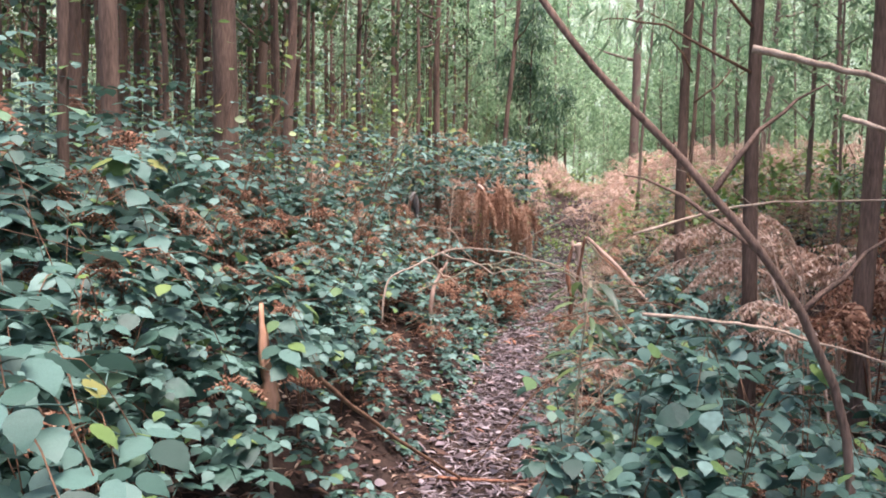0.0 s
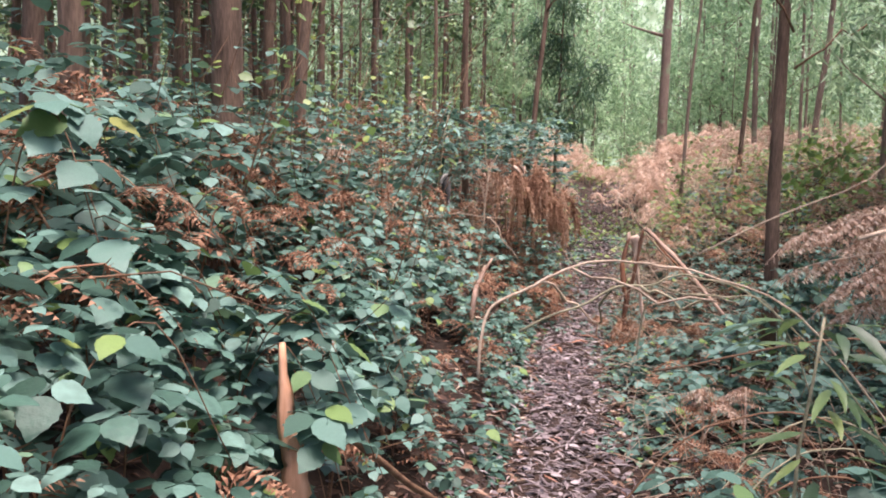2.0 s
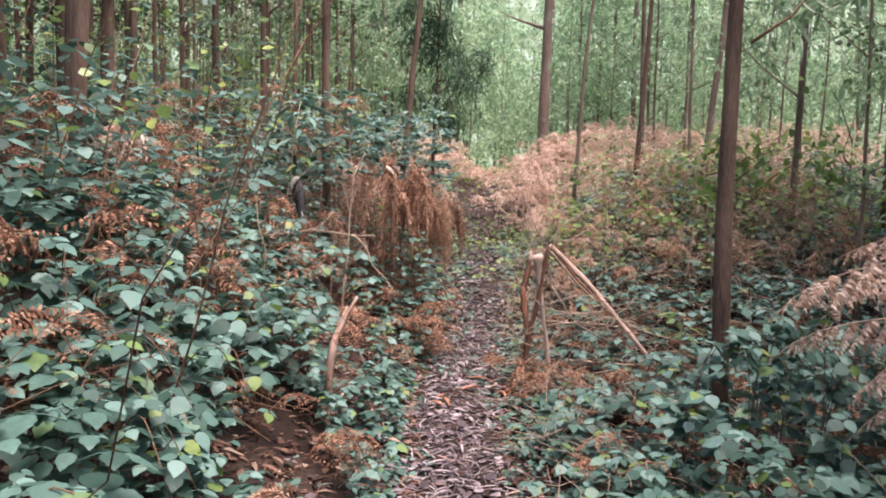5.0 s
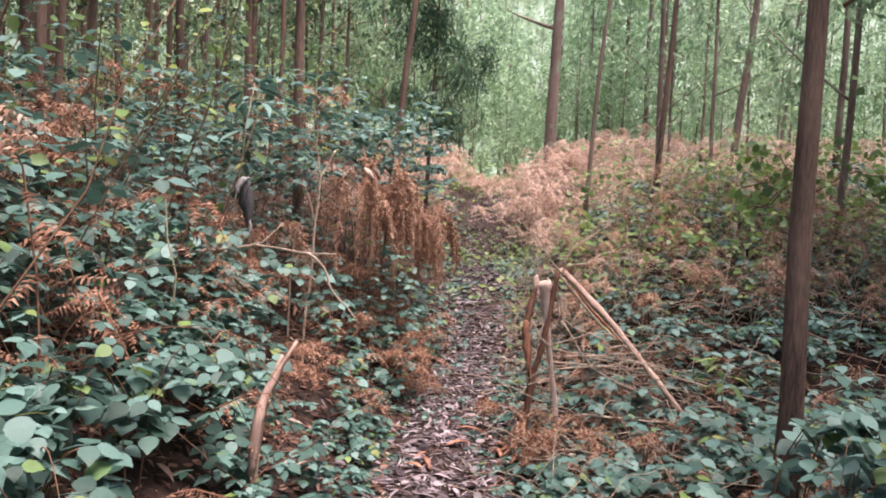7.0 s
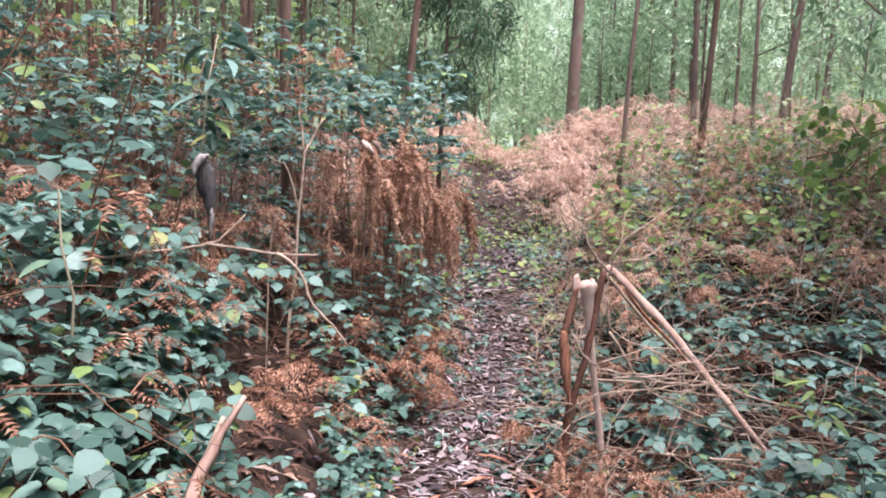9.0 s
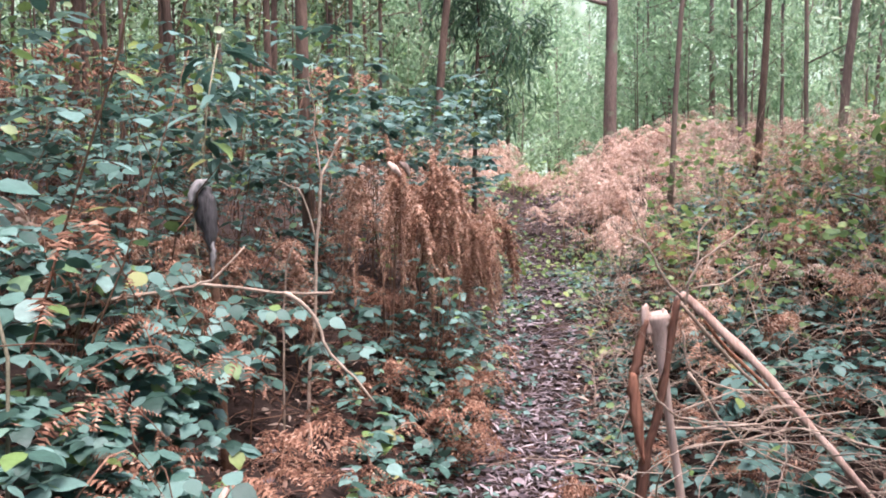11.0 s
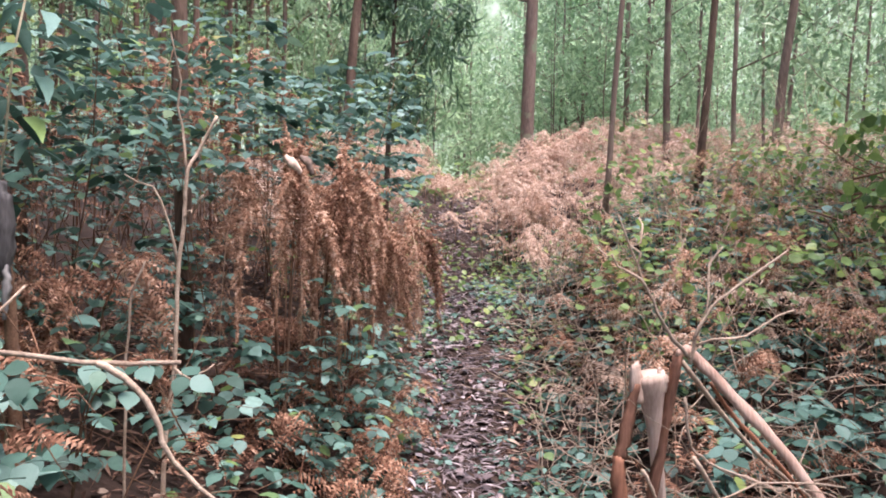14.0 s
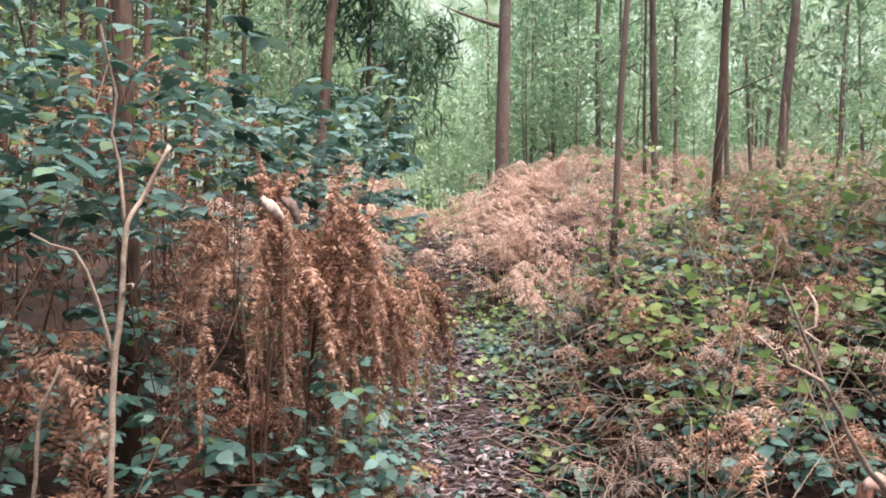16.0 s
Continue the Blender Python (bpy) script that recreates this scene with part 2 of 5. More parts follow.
def ovate(teeth=True, rows=6):
    """A bramble leaflet: ovate, toothed, folded along the midrib, tip curled down."""
    V = [(0, 0, 0)]
    for k in range(rows):
        y = 0.04 + 0.88 * k / (rows - 1)
        w = 0.43 * math.sin(math.pi * y ** 0.72) ** 0.85
        z = -0.16 * y * y
        w2 = w + ((0.018 if k % 2 else -0.018) if teeth else 0)
        lift = 0.1 * w - 0.2 * w * w + 0.01 * math.sin(k * 2.1)
        V += [(-w2, y - 0.02, z + lift), (0, y, z), (w2, y - 0.01, z + lift)]
    V.append((0.02, 1.02, -0.2))
    F = [(0, 2, 1), (0, 3, 2)]
    for i in range(rows - 1):
        a = 1 + 3 * i
        F += [(a, a + 1, a + 4), (a, a + 4, a + 3), (a + 1, a + 2, a + 5), (a + 1, a + 5, a + 4)]
    a = 1 + 3 * (rows - 1)
    F += [(a, a + 1, a + 3), (a + 1, a + 2, a + 3)]
    return np.array(V), np.array(F)


def trifoliate():
    """Three leaflets on one stalk, about 1.6 leaflets across."""
    lf = ovate(True, 10)
    out = []
    for ang, off, sc in ((0, 0.27, 1.0), (86, 0.05, 0.84), (-84, 0.06, 0.82)):
        m = np.array(Matrix.Rotation(radians(ang), 3, "Z") @ Matrix.Rotation(radians(-8 if ang else -14), 3, "X"))
        V = (lf[0] * sc + (0, off, 0)) @ m.T
        out.append((V, lf[1]))
    stalk = tube(np.array([(0, -0.75, -0.25), (0, -0.35, -0.06), (0, 0.05, 0)]), (0.022, 0.02, 0.016), 3)
    out.append(stalk)
    return join(out)


def lance(bend=0.25, w=0.11):
    """A long narrow drooping leaf."""
    V = [(0, 0, 0)]
    for y, k in ((0.22, 0.8), (0.5, 1.0), (0.78, 0.62)):
        x, z = bend * y * y, -0.25 * y * y
        V += [(x - w * k, y, z + 0.02), (x, y, z), (x + w * k, y, z + 0.02)]
    V.append((bend, 1, -0.28))
    F = [(0, 2, 1), (0, 3, 2)]
    for i in range(2):
        a = 1 + 3 * i
        F += [(a, a + 1, a + 4), (a, a + 4, a + 3), (a + 1, a + 2, a + 5), (a + 1, a + 5, a + 4)]
    F += [(7, 8, 10), (8, 9, 10)]
    return np.array(V), np.array(F)


def pinna(n=9):
    """One side branch of a bracken frond with its curled leaflets."""
    V, F = [], []
    for j in range(n):
        y = (j + 0.3) / n
        w = 0.14 * (1 - y) ** 0.7 + 0.03
        for s in (-1, 1):
            k = len(V)
            c = 0.05 * math.sin(j * 2.3 + s)
            V += [(0, y, 0), (s * w * 0.6, y + 0.03, -0.03 + c), (s * w, y + 0.1, -0.1 + c), (0, y + 0.07, 0)]
            F += [(k, k + 1, k + 3), (k + 1, k + 2, k + 3)]
    return np.array(V), np.array(F)


def sliver(w=0.17):
    """A narrow leaf for far foliage."""
    return np.array([(0, 0, 0), (-w, 0.45, 0.02), (w, 0.45, 0.02), (0.08, 1, -0.2), (0.02, 0.5, -0.05)]), np.array([(0, 4, 1), (0, 2, 4), (1, 4, 3), (4, 2, 3)])


def oval():
    """A plain folded oval leaf for foliage out of reach."""
    return np.array([(0, 0, 0), (-0.36, 0.3, 0.03), (-0.34, 0.65, 0.0), (0, 1, -0.12), (0.34, 0.65, 0.0), (0.36, 0.3, 0.03), (0, 0.45, -0.04)]), np.array([(0, 6, 1), (1, 6, 2), (2, 6, 3), (3, 6, 4), (4, 6, 5), (5, 6, 0)])


def leaflets_far(lf):
    """Three plain leaflets."""
    out = []
    for ang, off, sc in ((0, 0.27, 1.0), (86, 0.05, 0.84), (-84, 0.06, 0.82)):
        m = np.array(Matrix.Rotation(radians(ang), 3, "Z") @ Matrix.Rotation(radians(-10), 3, "X"))
        out.append(((lf[0] * sc + (0, off, 0)) @ m.T, lf[1]))
    return join(out)


def pinna_far(n=7):
    """One side branch of a bracken frond with plain leaflets."""
    V, F = [], []
    for j in range(n):
        y = (j + 0.2) / n
        w = 0.17 * (1 - y) ** 0.7 + 0.04
        for s in (-1, 1):
            k = len(V)
            V += [(0, y, 0), (s * w, y + 0.08, -0.05 + 0.04 * math.sin(j * 2.3 + s)), (0, y + 0.09, 0)]
            F.append((k, k + 1, k + 2))
    return np.array(V), np.array(F)


OVAL = oval()
PINNA_S, NARROW = pinna_far(), sliver(0.085)
SLIVER = sliver()
TRI_FAR, TRI_MID = leaflets_far(OVAL), leaflets_far(ovate())
TRI, OVATE, LANCE, LANCE2, PINNA = trifoliate(), ovate(False), lance(), lance(-0.12, 0.06), pinna(9)


def curve(points, n):
    """n points along a smooth line through the given ones."""
    P = np.asarray(points, float)
    t = np.linspace(0, len(P) - 1, n)
    i = np.clip(t.astype(int), 0, len(P) - 2)
    u = (t - i)[:, None]
    Q = np.vstack([2 * P[0] - P[1], P, 2 * P[-1] - P[-2]])
    a, b, c, d = Q[i], Q[i + 1], Q[i + 2], Q[i + 3]
    return 0.5 * (2 * b + (c - a) * u + (2 * a - 5 * b + 4 * c - d) * u * u + (3 * b - a - 3 * c + d) * u ** 3)


def frond(points, width, pairs=16, droop=0.6, seed=0, tpl=None, stem=0.006, bare=0.25):
    """A bracken frond: a stalk along points and paired side branches that hang."""
    g = np.random.default_rng(seed)
    P = curve(points, 24)
    T = unit(np.gradient(P, axis=0))
    s = np.linspace(bare, 0.98, pairs)
    i = (s * 23).astype(int)
    side = unit(np.cross(T[i], np.array([0.05, 0.02, 1.0]) + g.normal(0, 0.15, (pairs, 3))))
    L = width * np.sin(np.clip((1 - (s - bare) / (1 - bare)) * 1.9, 0.12, 1.57)) * g.uniform(0.75, 1.15, pairs)
    out = [tube(P[::4], np.linspace(stem, stem * 0.3, 6), 3) if tpl else tube(P[::2], np.linspace(stem, stem * 0.3, 12), 4)]
    for q in (-1, 1):
        d = side * q + T[i] * 0.45 + np.array([0, 0, -droop]) + g.normal(0, 0.14, (pairs, 3))
        out.append(scatter(tpl or PINNA, P[i], axes(d, T[i] * 0.4 + np.array([0.1, -0.2, 1]) + g.normal(0, 0.35, (pairs, 3))), L))
    return join(out)


# ---- the lie of the land ----
PATH_Y = np.array([-6, 0, 2, 4.4, 6.2, 8.2, 9.7, 10.5, 12, 14.4, 18, 25, 60])
PATH_X = np.array([0.1, 0.05, -0.12, 0.2, 0.5, 0.78, 1.12, 1.38, 1.78, 2.2, 3.05, 4.6, 9])


def path_x(y):
    return np.interp(y, PATH_Y, PATH_X)


def smooth(a, b, v):
    u = np.clip((v - a) / (b - a), 0, 1)
    return u * u * (3 - 2 * u)


def waves(x, y, f=1.0):
    return np.sin(1.7 * f * x + 0.9 * f * y + 1) * np.sin(1.1 * f * y - 0.6 * f * x + 2) * 0.6 + np.sin(3.9 * f * x - 2.1 * f * y) * np.sin(3.3 * f * y + 1.3 * f * x) * 0.4


def land(x, y):
    """Height of the soil."""
    x, y = np.asarray(x, float), np.asarray(y, float)
    c = path_x(y)
    up = 0.62 * smooth(9.8, 15, y) + 0.75 * smooth(14.5, 19, y) + 0.03 * np.clip(y - 17, 0, 30)
    dl = np.clip(c - 0.33 - x, 0, None)
    dr = np.clip(x - c - 0.33, 0, None)
    bank = 0.95 * (1 - np.exp(-dl / 1.1)) * (1 - 0.3 * smooth(10, 14, y))
    rise = 0.06 * smooth(0, 0.5, dr) + 0.12 * smooth(0.6, 3, dr) + 0.5 * smooth(11, 14, y) * smooth(0.5, 2.5, dr) * (1 - smooth(20, 30, y)) + (0.8 + 0.1 * waves(x, y, 2.2)) * smooth(7.9, 11.4, y) * (1 - smooth(12.5, 14.2, y)) * smooth(0.06, 1.05, dr)
    return up + bank + rise + 0.05 * waves(x, y) * smooth(0, 1.2, dl + dr) + 0.012 * waves(x, y, 3.1) + 0.01


def gz(x, y, up=0.0):
    return float(land(x, y)) + up


def canopy_left(x, y):
    """Top of the brambles on the bank."""
    dl = path_x(y) - 0.33 - x
    c = 1.95 * (1 - np.exp(-(dl + 0.08) / 0.95))
    return np.maximum(c + 0.22 * (1 - smooth(2.5, 5, y)) * smooth(0.0, 0.5, dl) + 0.14 * waves(x, y, 1.6), land(x, y) + 0.06)


def sheet_axis(near, step, far, grow):
    v, s, out = near, step, []
    while v < far:
        s *= grow
        v += s
        out.append(v)
    return out


gx = np.array([-v - 3.0 for v in reversed(sheet_axis(0, 0.11, 900, 1.13))] + list(np.arange(-3.0, 4.5, 0.09)) + [4.5 + v for v in sheet_axis(0, 0.11, 900, 1.13)])
gy = np.array([-2.0 - v for v in reversed(sheet_axis(0, 0.11, 900, 1.13))] + list(np.arange(-2.0, 16, 0.1)) + [16 + v for v in sheet_axis(0, 0.12, 900, 1.13)])
X, Y = np.meshgrid(gx, gy)
Z = land(X, np.clip(Y, -40, 44))
ids = np.arange(X.size).reshape(X.shape)
quads = np.stack([ids[:-1, :-1], ids[:-1, 1:], ids[1:, 1:], ids[1:, :-1]], -1).reshape(-1, 4)
ground = tagged(new("ground", mesh_of("ground", np.stack([X, Y, Z], -1).reshape(-1, 3), quads, M_EARTH)), "dark brown woodland soil with a trodden path", "ground", kind="structure")


# glowing sheet for the wood's far side, beyond every tree told apart
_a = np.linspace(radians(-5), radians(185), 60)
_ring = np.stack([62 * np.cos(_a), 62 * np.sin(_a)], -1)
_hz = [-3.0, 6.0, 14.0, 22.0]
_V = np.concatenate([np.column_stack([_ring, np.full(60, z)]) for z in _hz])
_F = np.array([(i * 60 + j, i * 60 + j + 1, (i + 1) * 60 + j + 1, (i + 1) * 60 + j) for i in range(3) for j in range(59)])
tagged(new("backdrop", mesh_of("backdrop", _V, _F, M_DISTANCE_GLOW)), "glowing pale green backdrop standing in for hazy distant foliage", "backdrop", kind="structure")


# ---- trees ----
def tree_design(kind, seed, height, radius, at=None, name="eucalyptus_tree", bark=None, leaf=None, lean=(0, 0), low=1.0, leaves=900, limbs=6, crown=1.1, label="", leaf_size=0.13, group="woodland trees"):
    """A slender tree: tapered, slightly crooked trunk, thin limbs and hanging foliage."""
    g = np.random.default_rng(seed)
    ob = root(name, at or (0, 0, 0), label, "tree", group)
    zs = np.linspace(0, height, 14)
    wob = np.cumsum(g.normal(0, 0.02 * height / 14, (14, 2)), axis=0)
    wob -= wob[0]
    P = np.stack([lean[0] * zs + wob[:, 0], lean[1] * zs + wob[:, 1], zs], -1)
    P[0, 2] = -0.15
    r = radius * (1 - 0.8 * (zs / height)) * (1 + 0.35 * np.exp(-zs * 6))
    part("trunk", tube(P, r * 0.62, 10), bark or M_BARK, ob)
    tips = []
    for k in range(limbs):
        z0 = low + (height * 0.85 - low) * (k + g.uniform(0, 0.8)) / limbs
        b = np.array([np.interp(z0, zs, P[:, i]) for i in range(3)])
        a = g.uniform(0, 6.283)
        ln = crown * g.uniform(0.6, 1.2) * (1 - 0.45 * z0 / height)
        e = b + np.array([math.cos(a) * ln, math.sin(a) * ln, ln * g.uniform(0.25, 0.9)])
        Q = bent(b, e, 6, 0.04, -0.03, seed * 31 + k)
        part("limb", tube(Q, np.linspace(max(radius * 0.25, 0.008), 0.003, 6), 4), bark or M_BARK, ob)
        tips.append(Q)
    if leaves:
        per = leaves // max(len(tips), 1)
        pos, dirs = [], []
        for Q in tips:
            u = g.uniform(0.15, 1.05, per)
            c = np.stack([np.interp(u * 5, range(6), Q[:, i]) for i in range(3)], -1)
            knots = c[g.integers(0, per, max(per // 22, 3))] + g.normal(0, 0.16 * crown, (max(per // 22, 3), 3))
            c = knots[g.integers(0, len(knots), per)] + g.normal(0, 0.075 * crown, (per, 3)) * np.array([1, 1, 1.2])
            pos.append(c)
        pos = np.concatenate(pos)
        d = g.normal(0, 0.6, pos.shape) + np.array([0, 0, {"ovate": -0.2, "far": -0.35, "lance": -0.7}[kind]])
        nn = g.normal(0, 0.7, pos.shape) + np.array([0, 0, 0.8])
        tpl = {"lance": NARROW, "far": SLIVER, "ovate": OVAL}[kind]
        part("crown", scatter(tpl, pos, axes(d, nn), g.uniform(0.6, 1.25, len(pos)) * leaf_size), leaf or M_EUC, ob)
    return ob


def stand(x, y, **k):
    return Matrix.Translation((x, y, float(land(x, y))))


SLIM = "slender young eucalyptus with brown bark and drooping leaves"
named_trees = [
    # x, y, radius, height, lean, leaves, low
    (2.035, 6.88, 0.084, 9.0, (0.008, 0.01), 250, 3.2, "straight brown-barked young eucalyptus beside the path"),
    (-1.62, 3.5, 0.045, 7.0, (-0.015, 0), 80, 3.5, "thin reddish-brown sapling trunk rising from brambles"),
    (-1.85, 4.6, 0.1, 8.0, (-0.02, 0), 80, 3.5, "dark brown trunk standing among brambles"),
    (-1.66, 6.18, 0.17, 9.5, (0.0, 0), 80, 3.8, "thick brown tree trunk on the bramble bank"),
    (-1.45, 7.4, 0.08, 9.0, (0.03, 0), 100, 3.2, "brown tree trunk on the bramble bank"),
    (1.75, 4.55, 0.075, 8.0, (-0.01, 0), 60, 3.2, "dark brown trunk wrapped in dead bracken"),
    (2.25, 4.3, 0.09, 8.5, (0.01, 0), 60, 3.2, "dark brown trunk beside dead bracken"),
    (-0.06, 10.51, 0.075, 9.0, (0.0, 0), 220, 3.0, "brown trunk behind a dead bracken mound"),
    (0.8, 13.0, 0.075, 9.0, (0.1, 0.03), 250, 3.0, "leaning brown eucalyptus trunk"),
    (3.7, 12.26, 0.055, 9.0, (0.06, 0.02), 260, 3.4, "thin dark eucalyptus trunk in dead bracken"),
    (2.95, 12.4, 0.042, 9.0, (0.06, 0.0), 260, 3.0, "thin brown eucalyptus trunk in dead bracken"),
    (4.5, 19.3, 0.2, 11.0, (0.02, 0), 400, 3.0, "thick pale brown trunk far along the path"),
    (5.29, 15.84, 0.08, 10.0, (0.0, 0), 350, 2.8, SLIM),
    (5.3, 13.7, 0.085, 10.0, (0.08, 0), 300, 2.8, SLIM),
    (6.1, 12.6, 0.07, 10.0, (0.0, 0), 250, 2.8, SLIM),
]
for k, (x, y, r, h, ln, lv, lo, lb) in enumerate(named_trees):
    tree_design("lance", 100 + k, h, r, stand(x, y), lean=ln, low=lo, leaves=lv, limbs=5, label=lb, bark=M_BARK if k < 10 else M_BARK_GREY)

# a dense dark crown hanging beside the gap
tree_design("lance", 300, 4.6, 0.05, stand(1.4, 13.9), lean=(0.03, 0), low=1.5, leaves=3800, limbs=14, crown=0.8, leaf=M_EUC_DARK, leaf_size=0.15, label="bushy eucalyptus sapling with dense dark green hanging leaves")

right_designs = [tree_design("far", 400 + k, 7.5 + k * 0.5, 0.03 + 0.009 * k, (60 + 4 * k, -60, 0), low=1.1, leaves=1250, limbs=9, crown=1.25, leaf=M_EUC, bark=M_BARK_GREY, leaf_size=0.14, label=SLIM) for k in range(4)]
left_designs = [tree_design("ovate", 450 + k, 7.5 + 0.5 * k, 0.035 + 0.018 * k, (60 + 4 * k, -70, 0), low=2.3, leaves=360, limbs=5, crown=1.2, leaf=M_WOODLEAF, bark=M_BARK, leaf_size=0.085, name="woodland_tree", label="brown woodland tree with sparse yellow-green leaves") for k in range(4)]


def off_gap(x, y, margin=0.0):
    return abs(x - (0.34 + 0.267 * (y - 6.46))) > 0.026 * (y - 6) + 0.3 + margin


def sow(designs, n, xr, yr, keep, gap, seed):
    g = np.random.default_rng(seed)
    placed, k, tries = [], 0, 0
    while k < n and tries < 6000:
        tries += 1
        x, y = g.uniform(*xr), g.uniform(*yr)
        if not keep(x, y) or any((x - a) ** 2 + (y - b) ** 2 < gap * gap for a, b in placed):
            continue
        placed.append((x, y))
        s = g.uniform(0.8, 1.15)
        m = Matrix.Translation((x, y, float(land(x, min(y, 44))))) @ Matrix.Rotation(g.uniform(0, 6.28), 4, "Z") @ Matrix.Rotation(g.normal(0, 0.03), 4, "X") @ Matrix.Scale(s, 4)
        copy_thing(designs[k % len(designs)], m)
        k += 1


# distance haze is put into the leaf colour of these trees
far_designs = [tree_design("far", 430 + k, 8.5 + k * 0.4, 0.06 + 0.02 * k, (60 + 4 * k, -80, 0), low=0.4, leaves=1250, limbs=11, crown=2.0, leaf=M_EUC_HAZED, bark=M_BARK_GREY, leaf_size=0.22, label="leafy eucalyptus far among the trees, pale green from painted haze") for k in range(3)]
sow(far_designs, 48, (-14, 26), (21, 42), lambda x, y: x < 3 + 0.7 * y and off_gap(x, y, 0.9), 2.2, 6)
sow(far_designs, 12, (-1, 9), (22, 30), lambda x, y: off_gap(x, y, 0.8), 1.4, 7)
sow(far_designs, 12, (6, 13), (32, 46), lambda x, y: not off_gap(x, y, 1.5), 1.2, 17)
# added trees: high crowns, mostly out of view, keep sky light off the brambles
shade_designs = [tree_design("far", 470 + k, 10.5, 0.1, (60 + 4 * k, -100, 0), low=4.2, leaves=1700, limbs=9, crown=2.3, leaf=M_EUC, bark=M_BARK, leaf_size=0.24, label="tall brown-barked eucalyptus added for shade, its high leafy crown mostly out of view") for k in range(2)]
sow(shade_designs, 11, (2.5, 7), (-4, 5), lambda x, y: True, 1.1, 12)
sow(shade_designs, 6, (4.3, 8.5), (4.5, 10.5), lambda x, y: True, 1.2, 15)
sow(shade_designs, 3, (-7, -2.6), (-3, 8), lambda x, y: x < -2.6 - 0.25 * y, 1.6, 13)
sow(shade_designs, 13, (-4.6, -2.2), (1.5, 13.0), lambda x, y: True, 0.95, 14)
# far shrubs share the leaf colour lightened for haze
shrub_designs = [tree_design("far", 440 + k, 3.2 + k * 0.5, 0.025, (60 + 4 * k, -90, 0), low=0.15, leaves=1050, limbs=8, crown=1.5, leaf=M_EUC_HAZED, bark=M_BARK_GREY, leaf_size=0.16, name="shrub", label="leafy shrub under far trees, pale green from painted haze", group="shrubs") for k in range(2)]
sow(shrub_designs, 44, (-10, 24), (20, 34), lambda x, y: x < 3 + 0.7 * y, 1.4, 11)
sow(right_designs, 42, (2.5, 20), (13.5, 34), lambda x, y: x > path_x(y) + 1.2 + 0.02 * (y - 13) and x < 4 + 0.75 * y and off_gap(x, y, 0.5), 1.0, 1)
sow(right_designs, 22, (-4, 4), (16, 34), lambda x, y: x < path_x(y) - 0.9 and off_gap(x, y, 0.8), 0.8, 2)
# the nearer of these stand unseen at the right, added to shade it
sow(right_designs, 24, (3.6, 9), (-3, 13.4), lambda x, y: y > 8 or x > 4.2, 0.8, 3)
sow(left_designs, 16, (2.7, 6), (0.5, 6), lambda x, y: True, 0.5, 8)
sow(left_designs, 20, (4.2, 7.8), (5.5, 11.5), lambda x, y: True, 0.5, 9)
sow(left_designs, 185, (-13, 0.8), (5, 26), lambda x, y: x < path_x(y) - 2.0 - 0.05 * y and x > -2 - 0.6 * y, 0.36, 4)
# unseen trees behind the start, added for reflections
sow(left_designs, 14, (-8, 8), (-10, -2), lambda x, y: abs(x) > 1, 1.0, 5)
for d in right_designs + left_designs + far_designs + shrub_designs + shade_designs:
    for o in (*d.children_recursive, d):
        bpy.data.objects.remove(o)



for k, (x, y, h) in enumerate(((3.8, 10.6, 0.95), (4.6, 11.0, 1.3), (5.3, 10.4, 1.5))):
    tree_design("ovate", 480 + k, h, 0.014, stand(x, y), low=0.3, leaves=130, limbs=8, crown=0.85, leaf=M_FRESH, bark=M_CANE, leaf_size=0.1, name="shrub", label="leafy bright green shrub standing in brambles", group="green shrubs")

# ---- brambles ----
def bramble_leaves(g, x, y, z, facing, size):
    """Positions, turns and sizes of trifoliate leaves that lie like shingles and face the open side."""
    n = len(x)
    a = g.uniform(0, 6.283, n)
    d = np.stack([np.cos(a), np.sin(a), g.normal(-0.1, 0.15, n)], -1) + np.asarray(facing) * 0.4
    nn = np.stack([g.normal(0, 0.24, n), g.normal(0, 0.24, n), np.ones(n)], -1) + np.asarray(facing) * 0.15
    return np.stack([x, y, z], -1), axes(d, nn), size * g.uniform(0.5, 1.45, n)


def bank_points(g, n, dl, yr):
    y = g.uniform(*yr, n)
    x = path_x(y) - 0.33 - g.uniform(*dl, n)
    return x, y


g = np.random.default_rng(21)
# the bank beside the path, thick near the start and thinner along the bracken
sets = []
for n, dl, yr, size, depth in ((1600, (0.05, 1.7), (0.7, 4.5), 0.08, 0.5), (2700, (0.0, 2.0), (4.2, 8.2), 0.062, 0.42), (2300, (0.0, 0.8), (1.3, 8.8), 0.048, 0.22), (800, (0.0, 1.1), (7.6, 11), 0.058, 0.35), (300, (0.9, 2.6), (7.6, 12), 0.06, 0.3), (700, (0.0, 2.5), (11, 17), 0.06, 0.3), (2000, (1.2, 5), (1, 8.6), 0.07, -0.35), (500, (2.2, 5), (8.4, 14), 0.07, -0.35), (260, (0.8, 2.4), (8.2, 11.5), 0.058, -0.4), (750, (0.8, 2.6), (2.5, 8.4), 0.07, -0.5)):
    x, y = bank_points(g, n, dl, yr)
    keep = waves(x, y, 1.3) + 0.5 * waves(x + 3, y, 3.1) > (-0.08 if yr[1] < 8.3 and depth > 0.3 else -0.42)
    x, y = x[keep], y[keep]
    z = np.maximum(canopy_left(x, y) - g.uniform(0, 1, len(x)) ** 1.6 * depth, land(x, y) + 0.03)
    sets.append(scatter(TRI if yr[1] < 5 else TRI_MID if dl[1] < 2.2 and yr[1] < 11.6 else TRI_FAR, *bramble_leaves(g, x, y, z, (0.55, -0.45, 0), size)))
